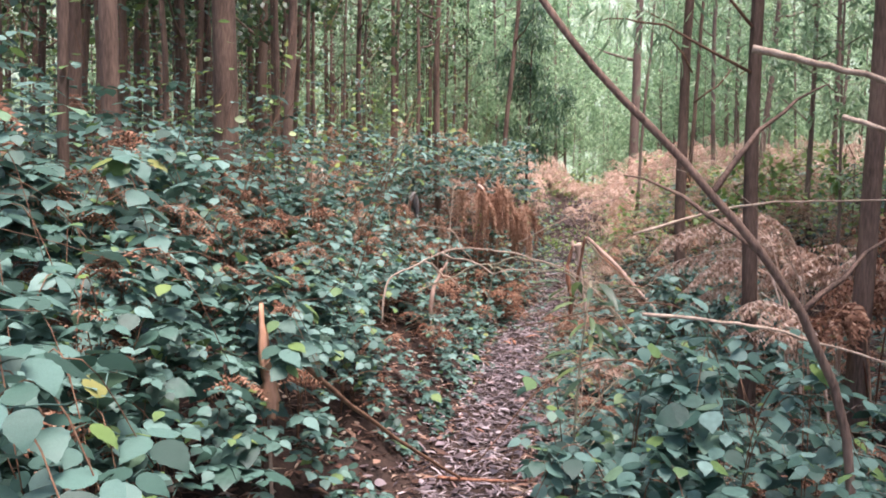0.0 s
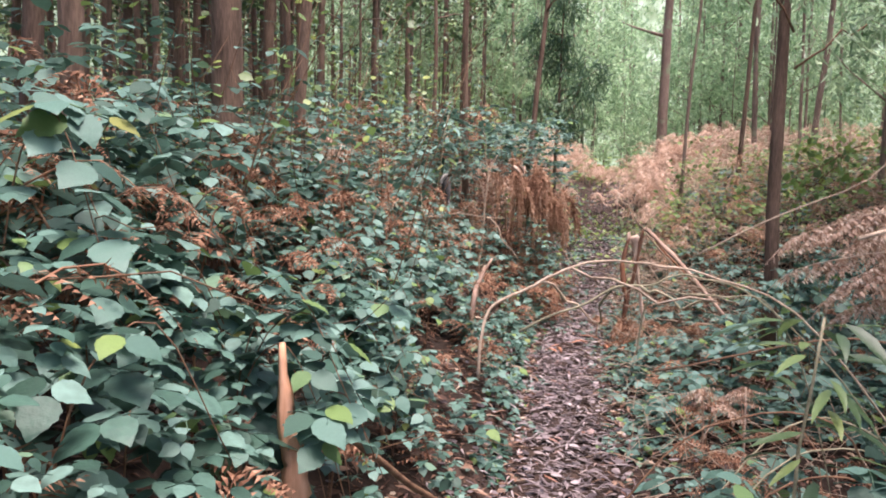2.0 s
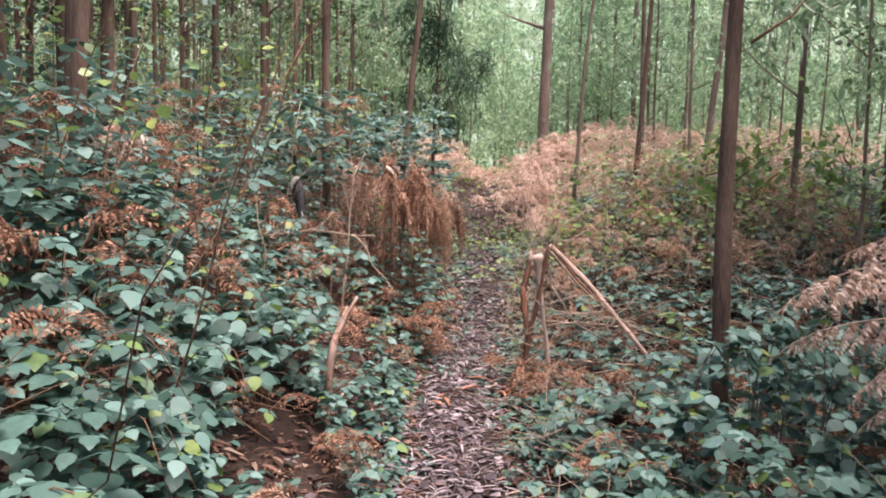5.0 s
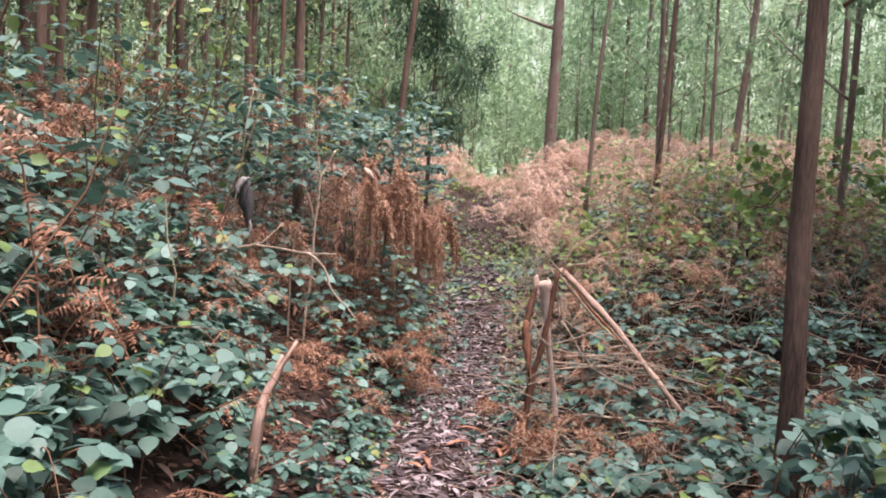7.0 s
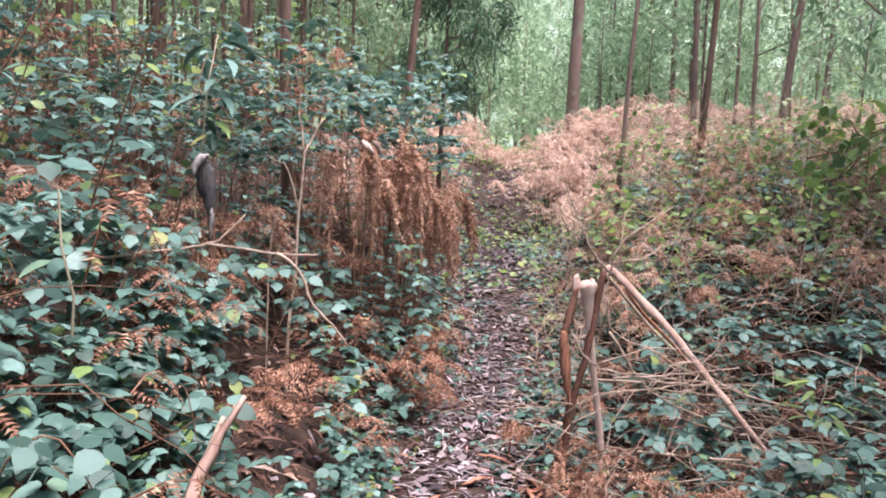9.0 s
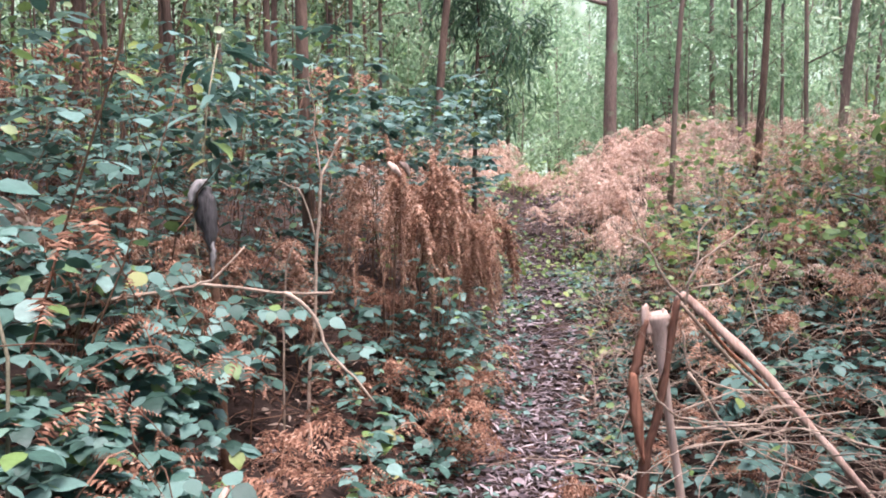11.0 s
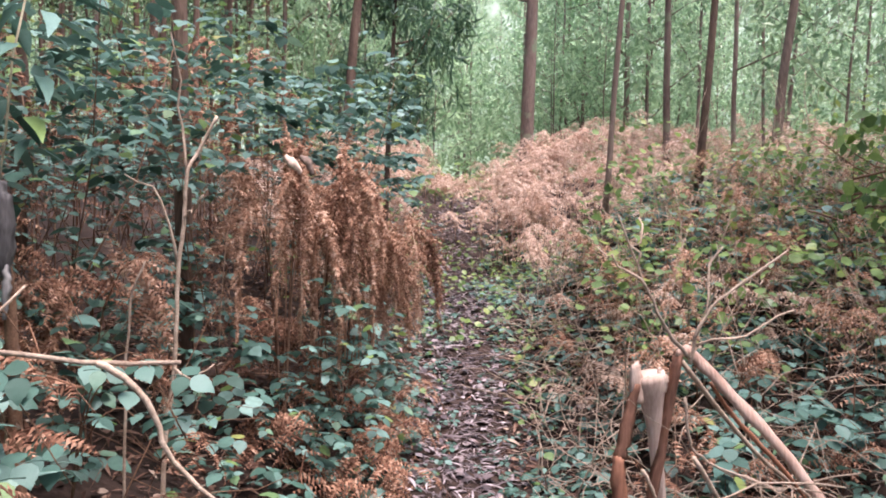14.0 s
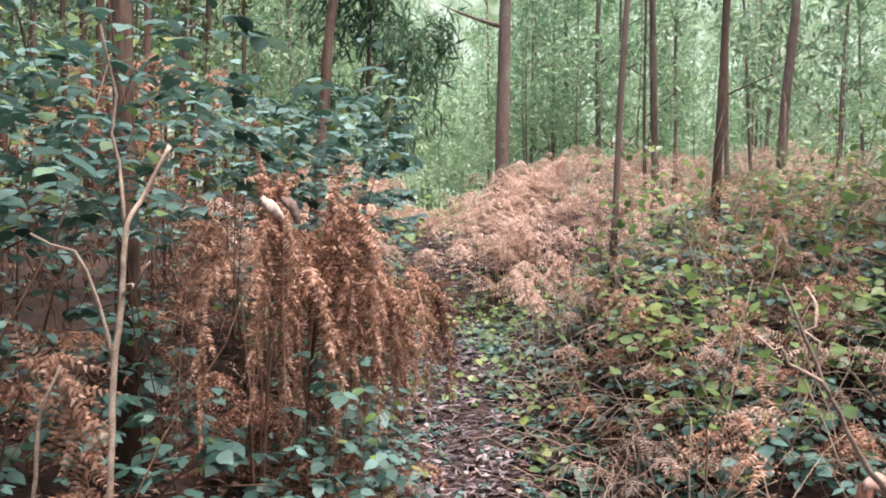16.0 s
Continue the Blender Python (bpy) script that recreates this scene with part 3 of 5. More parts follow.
stuff("bramble_thicket", join(sets), M_BRAMBLE, "dense blue-green bramble leaves covering the bank", "bramble")

sets = []
for n, xr, yr, lo, hi, size in ((1100, (0.55, 2.4), (0.9, 3.2), 0.35, 0.98, 0.072), (520, (0.95, 2.3), (5.3, 6.9), 0.3, 0.85, 0.07), (420, (0.5, 1.3), (5.6, 7.6), 0.1, 0.42, 0.062), (500, (0.9, 2.6), (7.2, 9.4), 0.2, 0.55, 0.066), (700, (0.45, 2.6), (2.6, 4.6), 0.1, 0.5, 0.07), (1100, (0.35, 3.6), (4.4, 8.0), 0.04, 0.3, 0.055), (1500, (0.35, 4.5), (7.5, 11.8), 0.04, 0.34, 0.052), (1700, (0.9, 6.5), (9, 13.2), 0.1, 0.5, 0.06), (500, (-0.7, 1.4), (12.5, 18), 0.03, 0.3, 0.06), (1700, (-0.62, 0.75), (5.0, 14.5), 0.02, 0.16, 0.043)):
    y = g.uniform(*yr, n)
    x = path_x(y) + g.uniform(*xr, n)
    keep = (waves(x, y, 1.4) > -0.3) & (np.abs(x - path_x(y)) > 0.2 - 0.07 * smooth(7, 9.5, y) + 0.12 * waves(x, y, 2.3))
    x, y = x[keep], y[keep]
    top = lo + (hi - lo) * (0.5 + 0.5 * waves(x, y, 1.1)) * smooth(0.1, 0.8, x - path_x(y))
    z = land(x, y) + top * g.uniform(0.35, 1, len(x))
    sets.append(scatter(TRI if yr[1] < 5 else TRI_MID if yr[1] < 12 else TRI_FAR, *bramble_leaves(g, x, y, z, (-0.35, -0.45, 0), size)))
stuff("bramble_ground_cover", join(sets), M_BRAMBLE, "low blue-green bramble leaves over brown litter", "bramble")

# brambles climbing among the trees on the bank
sets = []
for n, dl, yr, lo, hi, size in ((1500, (1.0, 4.2), (4.0, 9.5), 1.1, 2.3, 0.062), (1500, (1.2, 5.0), (8.0, 14.0), 1.0, 3.0, 0.066), (700, (2.5, 6.0), (5.0, 11.0), 1.6, 3.4, 0.07)):
    x, y = bank_points(g, n, dl, yr)
    z = lo + (hi - lo) * g.uniform(0, 1, n) ** 1.3
    keep = waves(x * 1.7, y * 1.7 + z, 1.2) > -0.2
    sets.append(scatter(TRI_FAR, *bramble_leaves(g, x[keep], y[keep], z[keep], (0.4, -0.45, 0), size)))
stuff("climbing_bramble", join(sets), M_BRAMBLE, "dark green bramble leaves climbing among trunks", "bramble")

# layered brambles on the low hump beside the path
sets = []
for n, xr, yr, hi, size in ((1700, (0.6, 4.9), (8.6, 12.8), 0.56, 0.068), (480, (0.3, 1.3), (9.2, 15.0), 0.24, 0.052), (130, (-0.42, 0.42), (8.8, 14.5), 0.1, 0.043), (600, (1.2, 5.2), (11.0, 13.4), 0.5, 0.07)):
    y = g.uniform(*yr, n)
    x = path_x(y) + g.uniform(*xr, n)
    keep = waves(x, y, 2.0) > -0.35
    x, y = x[keep], y[keep]
    z = land(x, y) + 0.05 + hi * smooth(0.3, 1.3, x - path_x(y)) * (0.65 + 0.35 * waves(x, y, 1.2)) * g.uniform(0.45, 1, len(x))
    sets.append(scatter(TRI_FAR, *bramble_leaves(g, x, y, z, (-0.2, -0.5, 0), size)))
stuff("bramble_hump", join(sets), M_BRAMBLE, "layered blue-green bramble leaves over dead bracken", "bramble")

# leafy bramble tops over the dark hollow, in flat sprays
sets = []
for n, xr, yr, zr, size in ((420, (-1.1, 0.4), (8.7, 10.0), (1.62, 2.3), 0.055), (1350, (-3.2, 1.15), (9.8, 11.6), (1.5, 2.3), 0.056), (240, (-2.6, -0.7), (7.6, 9.4), (1.55, 2.3), 0.058), (900, (0.2, 1.35), (10.6, 12.6), (1.45, 2.25), 0.055)):
    x, y, z = g.uniform(*xr, n), g.uniform(*yr, n), g.uniform(*zr, n)
    z = np.round(z / 0.16) * 0.16 + g.normal(0, 0.025, n) + 0.08 * waves(x, y, 1.3)
    keep = (waves(x * 1.6, y * 1.6 + 2 * z, 1.3) > -0.2) & (z > np.where(x > 0.1, 1.86 - 0.4 * (x - 0.3), 1.5)) & (x < path_x(y) - 0.3)
    sets.append(scatter(TRI_MID, *bramble_leaves(g, x[keep], y[keep], z[keep], (0.2, -0.4, 0), size)))
n = 150
x, y, z = g.uniform(-0.5, 0.4, n), g.uniform(9.6, 10.3, n), g.uniform(1.6, 2.15, n)
sets.append(scatter(TRI_MID, *bramble_leaves(g, x, y, z, (0.2, -0.4, 0), 0.05)))
n = 210
x, y, z = g.uniform(0.4, 1.0, n), g.uniform(10.9, 11.9, n), g.uniform(1.55, 2.3, n)
sets.append(scatter(TRI_MID, *bramble_leaves(g, x, y, z, (0.2, -0.4, 0), 0.052)))
n = 260
y = g.uniform(9.6, 11.3, n)
x = path_x(y) - g.uniform(0.3, 0.75, n)
z = land(x, y) + g.uniform(0.1, 1.0, n) ** 1.3 * np.clip(1.4 - 0.6 * (y - 9.6), 0.4, 1)
sets.append(scatter(TRI_MID, *bramble_leaves(g, x, y - 0.12, z, (0.5, -0.5, 0), 0.05)))
stuff("bramble_tops", join(sets), M_BRAMBLE, "blue-green bramble leaves on thin stems over a dark hollow", "bramble")

# fresh light-green shoots
sets = []
for n, xr, yr, lo, hi in ((1150, (0.9, 4.8), (9.6, 12.8), 0.25, 0.95), (650, (0.3, 1.6), (11.0, 15.5), 0.04, 0.32), (1500, (1.4, 6.5), (11, 13.8), 0.2, 0.8), (420, (-0.9, 1.2), (14, 21), 0.02, 0.22), (2600, (-5, 6), (19, 32), 0.05, 0.9), (700, (0.9, 7), (11, 17), 0.1, 0.5), (260, (-0.5, 0.5), (12.3, 16.5), 0.015, 0.14), (300, (-1.3, -0.4), (11.0, 17), 0.3, 1.1), (900, (-5.5, -1.2), (5, 14), 1.0, 2.6), (2200, (-12, -2.5), (8, 26), 0.5, 4.2), (350, (3.0, 7), (6, 10), 0.4, 1.6)):
    y = g.uniform(*yr, n)
    x = path_x(y) + g.uniform(*xr, n)
    z = land(x, y) + lo + (hi - lo) * g.uniform(0, 1, n) * (0.6 + 0.4 * waves(x, y, 1.5))
    d = np.stack([g.normal(0, 1, n), g.normal(0, 1, n), g.normal(-0.1, 0.3, n)], -1)
    sets.append(scatter(OVAL, np.stack([x, y, z], -1), axes(d, g.normal(0, 0.4, (n, 3)) + (0, -0.3, 1)), g.uniform(0.035, 0.085, n) * (1.9 if yr[1] > 24 else 1)))
for k in range(46):
    cy = g.uniform(9.6, 13.0)
    cx = float(path_x(cy)) + g.uniform(0.8, 5.0)
    n, hi = 34, g.uniform(0.5, 1.1)
    P = np.stack([cx + g.normal(0, 0.16, n), cy + g.normal(0, 0.16, n), float(land(cx, cy)) + hi * (1 - 0.7 * g.uniform(0, 1, n) ** 1.5)], -1)
    sets.append(scatter(OVAL, P, axes(g.normal(0, 1, (n, 3)) * (1, 1, 0.3), g.normal(0, 0.4, (n, 3)) + (0, -0.3, 1)), g.uniform(0.035, 0.085, n)))
stuff("undergrowth_leaves", join(sets), M_FRESH, "bright yellow-green undergrowth leaves", "shrub")


def bramble_bush(seed, at, reach, leaves, size, lean):
    """Arching bramble canes with separate three-part leaves."""
    gg = np.random.default_rng(seed)
    ob = root("bramble_bush", at, "bramble with arching canes and large blue-green leaves", "bramble", "brambles beside the path")
    shared = mesh_of("leaf", *TRI, M_BRAMBLE)
    for c in range(3):
        a = math.atan2(lean[1], lean[0]) + gg.normal(0, 0.9)
        top = reach * gg.uniform(0.75, 1.05)
        ln = min(0.55 * top, 0.4)
        P = curve([(0, 0, -0.03), (0.2 * ln * math.cos(a), 0.2 * ln * math.sin(a), top * 0.8), (0.6 * ln * math.cos(a), 0.6 * ln * math.sin(a), top * 1.05), (ln * math.cos(a), ln * math.sin(a), top * 0.7)], 14)
        part("cane", tube(P, np.linspace(0.0028, 0.0013, 14), 5), M_CANE, ob)
        for k in range(leaves // 3):
            p = P[int(gg.uniform(3, 13.9))] + gg.normal(0, 0.035, 3)
            b = gg.uniform(0, 6.283)
            m = axes(np.array([[math.cos(b), math.sin(b), -0.15]]), np.array([[gg.normal(0, 0.3) + 0.3, gg.normal(0, 0.3) - 0.25, 1.0]]))[0]
            o = new("leaf", shared)
            o.parent = ob
            o.matrix_basis = Matrix.Translation(p) @ Matrix(m.tolist()).to_4x4() @ Matrix.Scale(size * gg.uniform(0.7, 1.2), 4)
    return ob


g = np.random.default_rng(5)
for k in range(34):
    y = 1.3 + 7.5 * k / 34 + g.uniform(-0.1, 0.1)
    x = float(path_x(y)) - 0.75 - g.uniform(0.0, 0.8)
    zc = float(canopy_left(x, y))
    zl = float(land(x, y))
    bramble_bush(500 + k, (x, y, zl), 0.92 * max(zc - zl, 0.3), 18, 0.068 - 0.001 * (k % 9), (0.7, -0.3))
for k in range(14):
    y = 1.4 + 8 * k / 14 + g.uniform(-0.1, 0.1)
    x = float(path_x(y)) + 0.85 + g.uniform(0, 0.9)
    bramble_bush(560 + k, (x, y, float(land(x, y))), 0.62 if y < 3.2 else 0.4, 15, 0.07, (-0.6, -0.2))


for k, (x, y, top) in enumerate(((-0.95, 1.35, 1.0), (-1.0, 1.9, 1.15), (-0.95, 2.75, 1.1), (-0.9, 3.3, 1.2), (-0.75, 4.2, 1.05), (-0.65, 6.35, 1.0), (-0.62, 7.0, 1.1), (-1.0, 1.65, 1.38), (-1.2, 2.1, 1.42), (-0.85, 1.3, 1.2), (-1.5, 3.7, 1.95), (-1.65, 4.2, 1.9), (-1.35, 3.0, 1.6), (-1.5, 5.2, 1.75), (0.5, 3.0, 1.02), (0.66, 2.8, 1.1), (0.8, 3.15, 1.0), (0.95, 3.4, 0.95), (1.15, 3.3, 1.0), (1.0, 2.7, 1.05), (1.35, 2.9, 1.0), (0.62, 2.5, 0.95), (1.75, 6.4, 1.0), (2.0, 6.5, 1.08), (2.2, 6.55, 1.05), (1.85, 6.2, 1.0), (1.55, 6.3, 0.85), (2.3, 6.3, 1.0), (2.1, 6.1, 0.95))):
    z = float(land(x, y))
    bramble_bush(590 + k, (x, y, z), top - z, 30, 0.088 if x < 0 else 0.068, (0.3, -0.3))


# ---- dead bracken ----
def bracken(seed, at, h, n, width, mat, name="bracken_fern", label="dead russet bracken with hanging fronds", hang=0.5, toward=None, tpl=None, pairs=16):
    gg = np.random.default_rng(seed)
    ob = root(name, at, label, "fern", "dead bracken")
    for k in range(n):
        a = gg.uniform(0, 6.283) if toward is None else toward + gg.normal(0, 0.75)
        ca, sa = math.cos(a), math.sin(a)
        hh = h * gg.uniform(0.75, 1.08)
        rr = h * gg.uniform(0.18, 0.4)
        pts = [(0, 0, -0.02), (0.12 * rr * ca, 0.12 * rr * sa, hh * 0.6), (0.45 * rr * ca, 0.45 * rr * sa, hh), (rr * ca, rr * sa, hh * 0.9), (rr * 1.35 * ca, rr * 1.35 * sa, hh * (0.95 - hang * gg.uniform(0.55, 1.2)))]
        part("frond", frond(pts, width * gg.uniform(0.8, 1.15), pairs, 0.85 if hang > 0.6 else 0.7, seed * 17 + k, tpl, bare=0.42), mat, ob)
    return ob


def hanging_frond(pts, width, pairs, seed):
    """A dead frond that hangs like a rope, its side branches folded down along the stalk."""
    gg = np.random.default_rng(seed)
    P = curve(pts, 34)
    P[8:] += np.cumsum(gg.normal(0, 0.0035, (26, 3)), axis=0)
    T = unit(np.gradient(P, axis=0))
    u = np.linspace(0.36, 0.99, pairs)
    i = (u * 33).astype(int)
    a = gg.uniform(0, 6.283)
    side = unit(np.cross(T[i], np.array([math.cos(a), math.sin(a), 0.15]) + gg.normal(0, 0.25, (pairs, 3))))
    L = width * np.clip(1.25 - (u - 0.42) * 1.5, 0.3, 1) * gg.uniform(0.7, 1.2, pairs)
    out = [tube(P[::3], np.linspace(0.0035, 0.0015, 12), 4)]
    for q in (-1, 1):
        d = side * q * 0.7 + T[i] * 0.8 + np.array([0, 0, -0.35]) + gg.normal(0, 0.2, (pairs, 3))
        out.append(scatter(PINNA, P[i], axes(d, np.array([0.1, -0.9, 0.5]) + gg.normal(0, 0.5, (pairs, 3))), L))
    return join(out)


# the hanging mound beside the path
for k, (x, y, top, n, tw, drop) in enumerate(((0.42, 9.88, 1.74, 6, -1.7, 0.66), (0.58, 10.0, 1.7, 6, -1.5, 0.62), (0.72, 10.25, 1.6, 6, -1.3, 0.5), (0.86, 10.55, 1.44, 6, -1.2, 0.42), (0.98, 10.95, 1.26, 6, -1.0, 0.38), (0.6, 10.5, 1.58, 6, -1.3, 0.45), (1.0, 11.4, 1.2, 6, -0.9, 0.4), (-0.26, 9.05, 1.3, 3, -1.6, 0.55), (-0.72, 8.75, 1.45, 4, -1.4, 0.6), (-1.15, 8.1, 1.88, 6, -1.2, 0.75), (-1.5, 8.3, 1.9, 6, -1.3, 0.8), (-1.85, 7.9, 1.95, 6, -1.2, 0.8), (1.3, 8.28, 0.34, 5, -1.7, 0.2))):
    gm = np.random.default_rng(700 + k)
    by_ = 0.05 if x > 1.2 else 0.25
    z = float(land(x, y + by_))
    fern = root("bracken_fern", (x, y + by_, z), "dead russet bracken with fronds hanging like ropes", "fern", "dead bracken")
    for j in range(n):
        a = tw + gm.normal(0, 0.5)
        ca, sa = math.cos(a), math.sin(a)
        r, h = gm.uniform(0.12, 0.34), (top - z) * gm.uniform(0.82, 1.03)
        d = drop * gm.uniform(0.75, 1.25)
        ox, oy = gm.normal(0, 0.1), -0.22 + gm.normal(0, 0.06)
        pts = [(0.1 * ox, 0, -0.02), (0.5 * ox, 0.2 * oy, h * 0.6), (ox + 0.4 * r * ca, oy + 0.4 * r * sa, h), (ox + 0.85 * r * ca, oy + 0.85 * r * sa, h - 0.2 * d), (ox + r * ca, oy + r * sa, h - 0.6 * d), (ox + 1.05 * r * ca, oy + 1.05 * r * sa, max(h - d, 0.05))]
        part("frond", hanging_frond(pts, 0.115, 34, 9000 + 40 * k + j), M_FERN if k == 5 or j % 5 == 4 else M_FERN_TAN, fern)
# comb-like fronds arching out beside the trunk
for k, pts in enumerate((((2.0, 4.5, 0.0), (1.95, 4.6, 1.15), (1.8, 4.8, 1.42), (1.62, 5.02, 1.37), (1.45, 5.2, 1.27), (1.36, 5.35, 1.1)), ((2.3, 4.9, 0.0), (2.25, 5.0, 1.15), (2.1, 5.2, 1.44), (1.92, 5.42, 1.42), (1.76, 5.6, 1.3)), ((2.1, 4.5, 0.0), (2.0, 4.6, 0.95), (1.8, 4.8, 1.18), (1.62, 4.98, 1.08), (1.5, 5.1, 0.86)), ((2.0, 4.0, 0.0), (1.95, 4.1, 0.8), (1.75, 4.3, 1.0), (1.55, 4.5, 0.85)))):
    z = gz(pts[0][0], pts[0][1])
    fern = root("bracken_fern", (pts[0][0], pts[0][1], z), "pale tan bracken frond arching with comb-like hanging leaflets", "fern", "dead bracken")
    Q = np.array(pts, float) - (pts[0][0], pts[0][1], z)
    Q[0, 2] = -0.02
    part("frond", frond(Q, 0.19, 30, 0.95, 9900 + k, None, bare=0.4), M_FERN_PALE, fern)
    part("frond", frond(Q * (0.97, 1.02, 0.86), 0.14, 24, 1.0, 9950 + k, None, bare=0.45), M_FERN_PALE, fern)
for k, (x, y, h, n) in enumerate(((2.6, 5.2, 1.15, 4), (2.5, 5.7, 1.1, 7), (2.7, 4.6, 1.2, 6), (2.3, 4.2, 0.9, 3), (-1.15, 8.35, 1.0, 2), (-1.4, 7.7, 1.0, 4), (-1.1, 2.2, 0.75, 3), (-0.8, 1.7, 0.6, 3), (-1.3, 3.0, 0.75, 3), (-1.4, 5.2, 1.0, 3), (1.05, 5.2, 0.42, 2), (1.3, 5.3, 0.42, 2), (1.75, 7.6, 0.35, 2), (1.2, 8.9, 0.3, 2), (2.6, 9.6, 0.4, 2), (-0.5, 8.0, 0.6, 3), (-0.2, 7.5, 0.5, 2))):
    bracken(730 + k, (x, y, float(land(x, y))), h, n, 0.24 if h > 0.8 else 0.11, M_FERN_PALE if k < 2 or k in (4, 5, 10, 11) else M_FERN, hang=0.7 if k in (4, 5) else 0.35, label="pale dead bracken fronds arching over" if k < 4 else "dead brown bracken among brambles")

# the far bracken, too many to count
sets, tan_sets = [], []
g = np.random.default_rng(33)
for k in range(760):
    y = 11.9 + 12.5 * g.uniform(0, 1) ** 1.3
    side = g.uniform(0, 1) < 0.86
    x = float(path_x(y)) + (g.uniform(0.6 if y < 16 else -1.0, 8.5) if side else -g.uniform(0.6, 2.0))
    if y < 13.1 and (x > float(path_x(y)) + 0.6 or g.uniform(0, 1) < 0.35):
        continue
    z = float(land(x, y))
    h = g.uniform(0.6, 1.1) * (0.55 + 0.45 * min(abs(x - float(path_x(y))) / 1.6, 1)) * (0.8 + 0.35 * float(waves(x, y, 0.9)))
    a = g.uniform(0, 6.283)
    rr = g.uniform(0.25, 0.5)
    pts = [(x, y, z), (x + 0.1 * rr * math.cos(a), y + 0.1 * rr * math.sin(a), z + 0.65 * h), (x + 0.5 * rr * math.cos(a), y + 0.5 * rr * math.sin(a), z + h), (x + rr * math.cos(a), y + rr * math.sin(a), z + 0.6 * h)]
    sets.append(frond(pts, 0.23, 15, 0.75, 2000 + k, PINNA_S, bare=0.3))
for k in range(70):
    y = g.uniform(15.2, 18.9)
    x = 3.0 + 0.42 * (y - 15.2) + g.normal(0.1, 0.35)
    z, h = float(land(x, y)), g.uniform(0.7, 1.05)
    a, rr = g.uniform(0, 6.283), g.uniform(0.25, 0.45)
    pts = [(x, y, z), (x + 0.1 * rr * math.cos(a), y + 0.1 * rr * math.sin(a), z + 0.65 * h), (x + 0.5 * rr * math.cos(a), y + 0.5 * rr * math.sin(a), z + h), (x + rr * math.cos(a), y + rr * math.sin(a), z + 0.75 * h)]
    sets.append(frond(pts, 0.24, 12, 0.75, 8000 + k, PINNA_S, bare=0.3))
for k in range(190):
    y = g.uniform(9.8, 13.2)
    x = float(path_x(y)) + 0.75 + 3.4 * g.uniform(0, 1) ** 1.2
    z = float(land(x, y)) + 0.42 * min((x - float(path_x(y)) - 0.3) / 1.0, 1) * g.uniform(0.1, 1.0)
    a, ln = g.uniform(0, 6.283), g.uniform(0.2, 0.5)
    pts = [(x, y, z), (x + 0.5 * ln * math.cos(a), y + 0.5 * ln * math.sin(a), z + 0.1), (x + ln * math.cos(a), y + ln * math.sin(a), z - 0.04)]
    sets.append(frond(pts, 0.13, 10, 0.5, 6000 + k, PINNA_S, stem=0.004, bare=0.1))
for k in range(120):
    y = g.uniform(9.2, 12.6)
    x = float(path_x(y)) + 0.85 + 3.1 * g.uniform(0, 1)
    z, h = float(land(x, y)), g.uniform(0.35, 0.75)
    a, rr = g.uniform(0, 6.283), g.uniform(0.15, 0.35)
    pts = [(x, y, z), (x + 0.1 * rr * math.cos(a), y + 0.1 * rr * math.sin(a), z + 0.65 * h), (x + 0.5 * rr * math.cos(a), y + 0.5 * rr * math.sin(a), z + h), (x + rr * math.cos(a), y + rr * math.sin(a), z + 0.5 * h)]
    tan_sets.append(frond(pts, 0.14, 13, 0.8, 6500 + k, PINNA_S, stem=0.004, bare=0.3))
stuff("bracken_stalks", join(tan_sets), M_FERN_TAN, "tan dead bracken standing among low brambles", "fern")
stuff("bracken_thicket", join(sets), M_FERN_PALE, "wide stand of pale russet dead bracken", "fern")
sets = []
for k in range(170):
    y = g.uniform(2.5, 15)
    x = float(path_x(y)) - g.uniform(1.1, 4.2)
    if 8.7 < y < 11 and x > -1.2:
        continue
    z = float(land(x, y))
    h = g.uniform(0.7, 1.35)
    a = g.uniform(0, 6.283)
    rr = g.uniform(0.2, 0.45)
    pts = [(x, y, z), (x + 0.1 * rr * math.cos(a), y + 0.1 * rr * math.sin(a), z + 0.65 * h), (x + 0.5 * rr * math.cos(a), y + 0.5 * rr * math.sin(a), z + h), (x + rr * math.cos(a), y + rr * math.sin(a), z + 0.55 * h)]
    sets.append(frond(pts, 0.2, 11, 0.7, 3000 + k, PINNA_S, bare=0.3))
# tall dead fronds hanging between the trunks
for k in range(24):
    y = g.uniform(10, 14)
    x = float(path_x(y)) - g.uniform(1.5, 4.0)
    z, h = float(land(x, y)), g.uniform(0.9, 1.7)
    a, rr = g.uniform(0, 6.283), g.uniform(0.25, 0.5)
    pts = [(x, y, z), (x + 0.1 * rr * math.cos(a), y + 0.1 * rr * math.sin(a), z + 0.7 * h), (x + 0.5 * rr * math.cos(a), y + 0.5 * rr * math.sin(a), z + h), (x + rr * math.cos(a), y + rr * math.sin(a), z + 0.75 * h), (x + 1.2 * rr * math.cos(a), y + 1.2 * rr * math.sin(a), z + 0.4 * h)]
    sets.append(frond(pts, 0.24, 14, 0.85, 7000 + k, PINNA_S, bare=0.4))
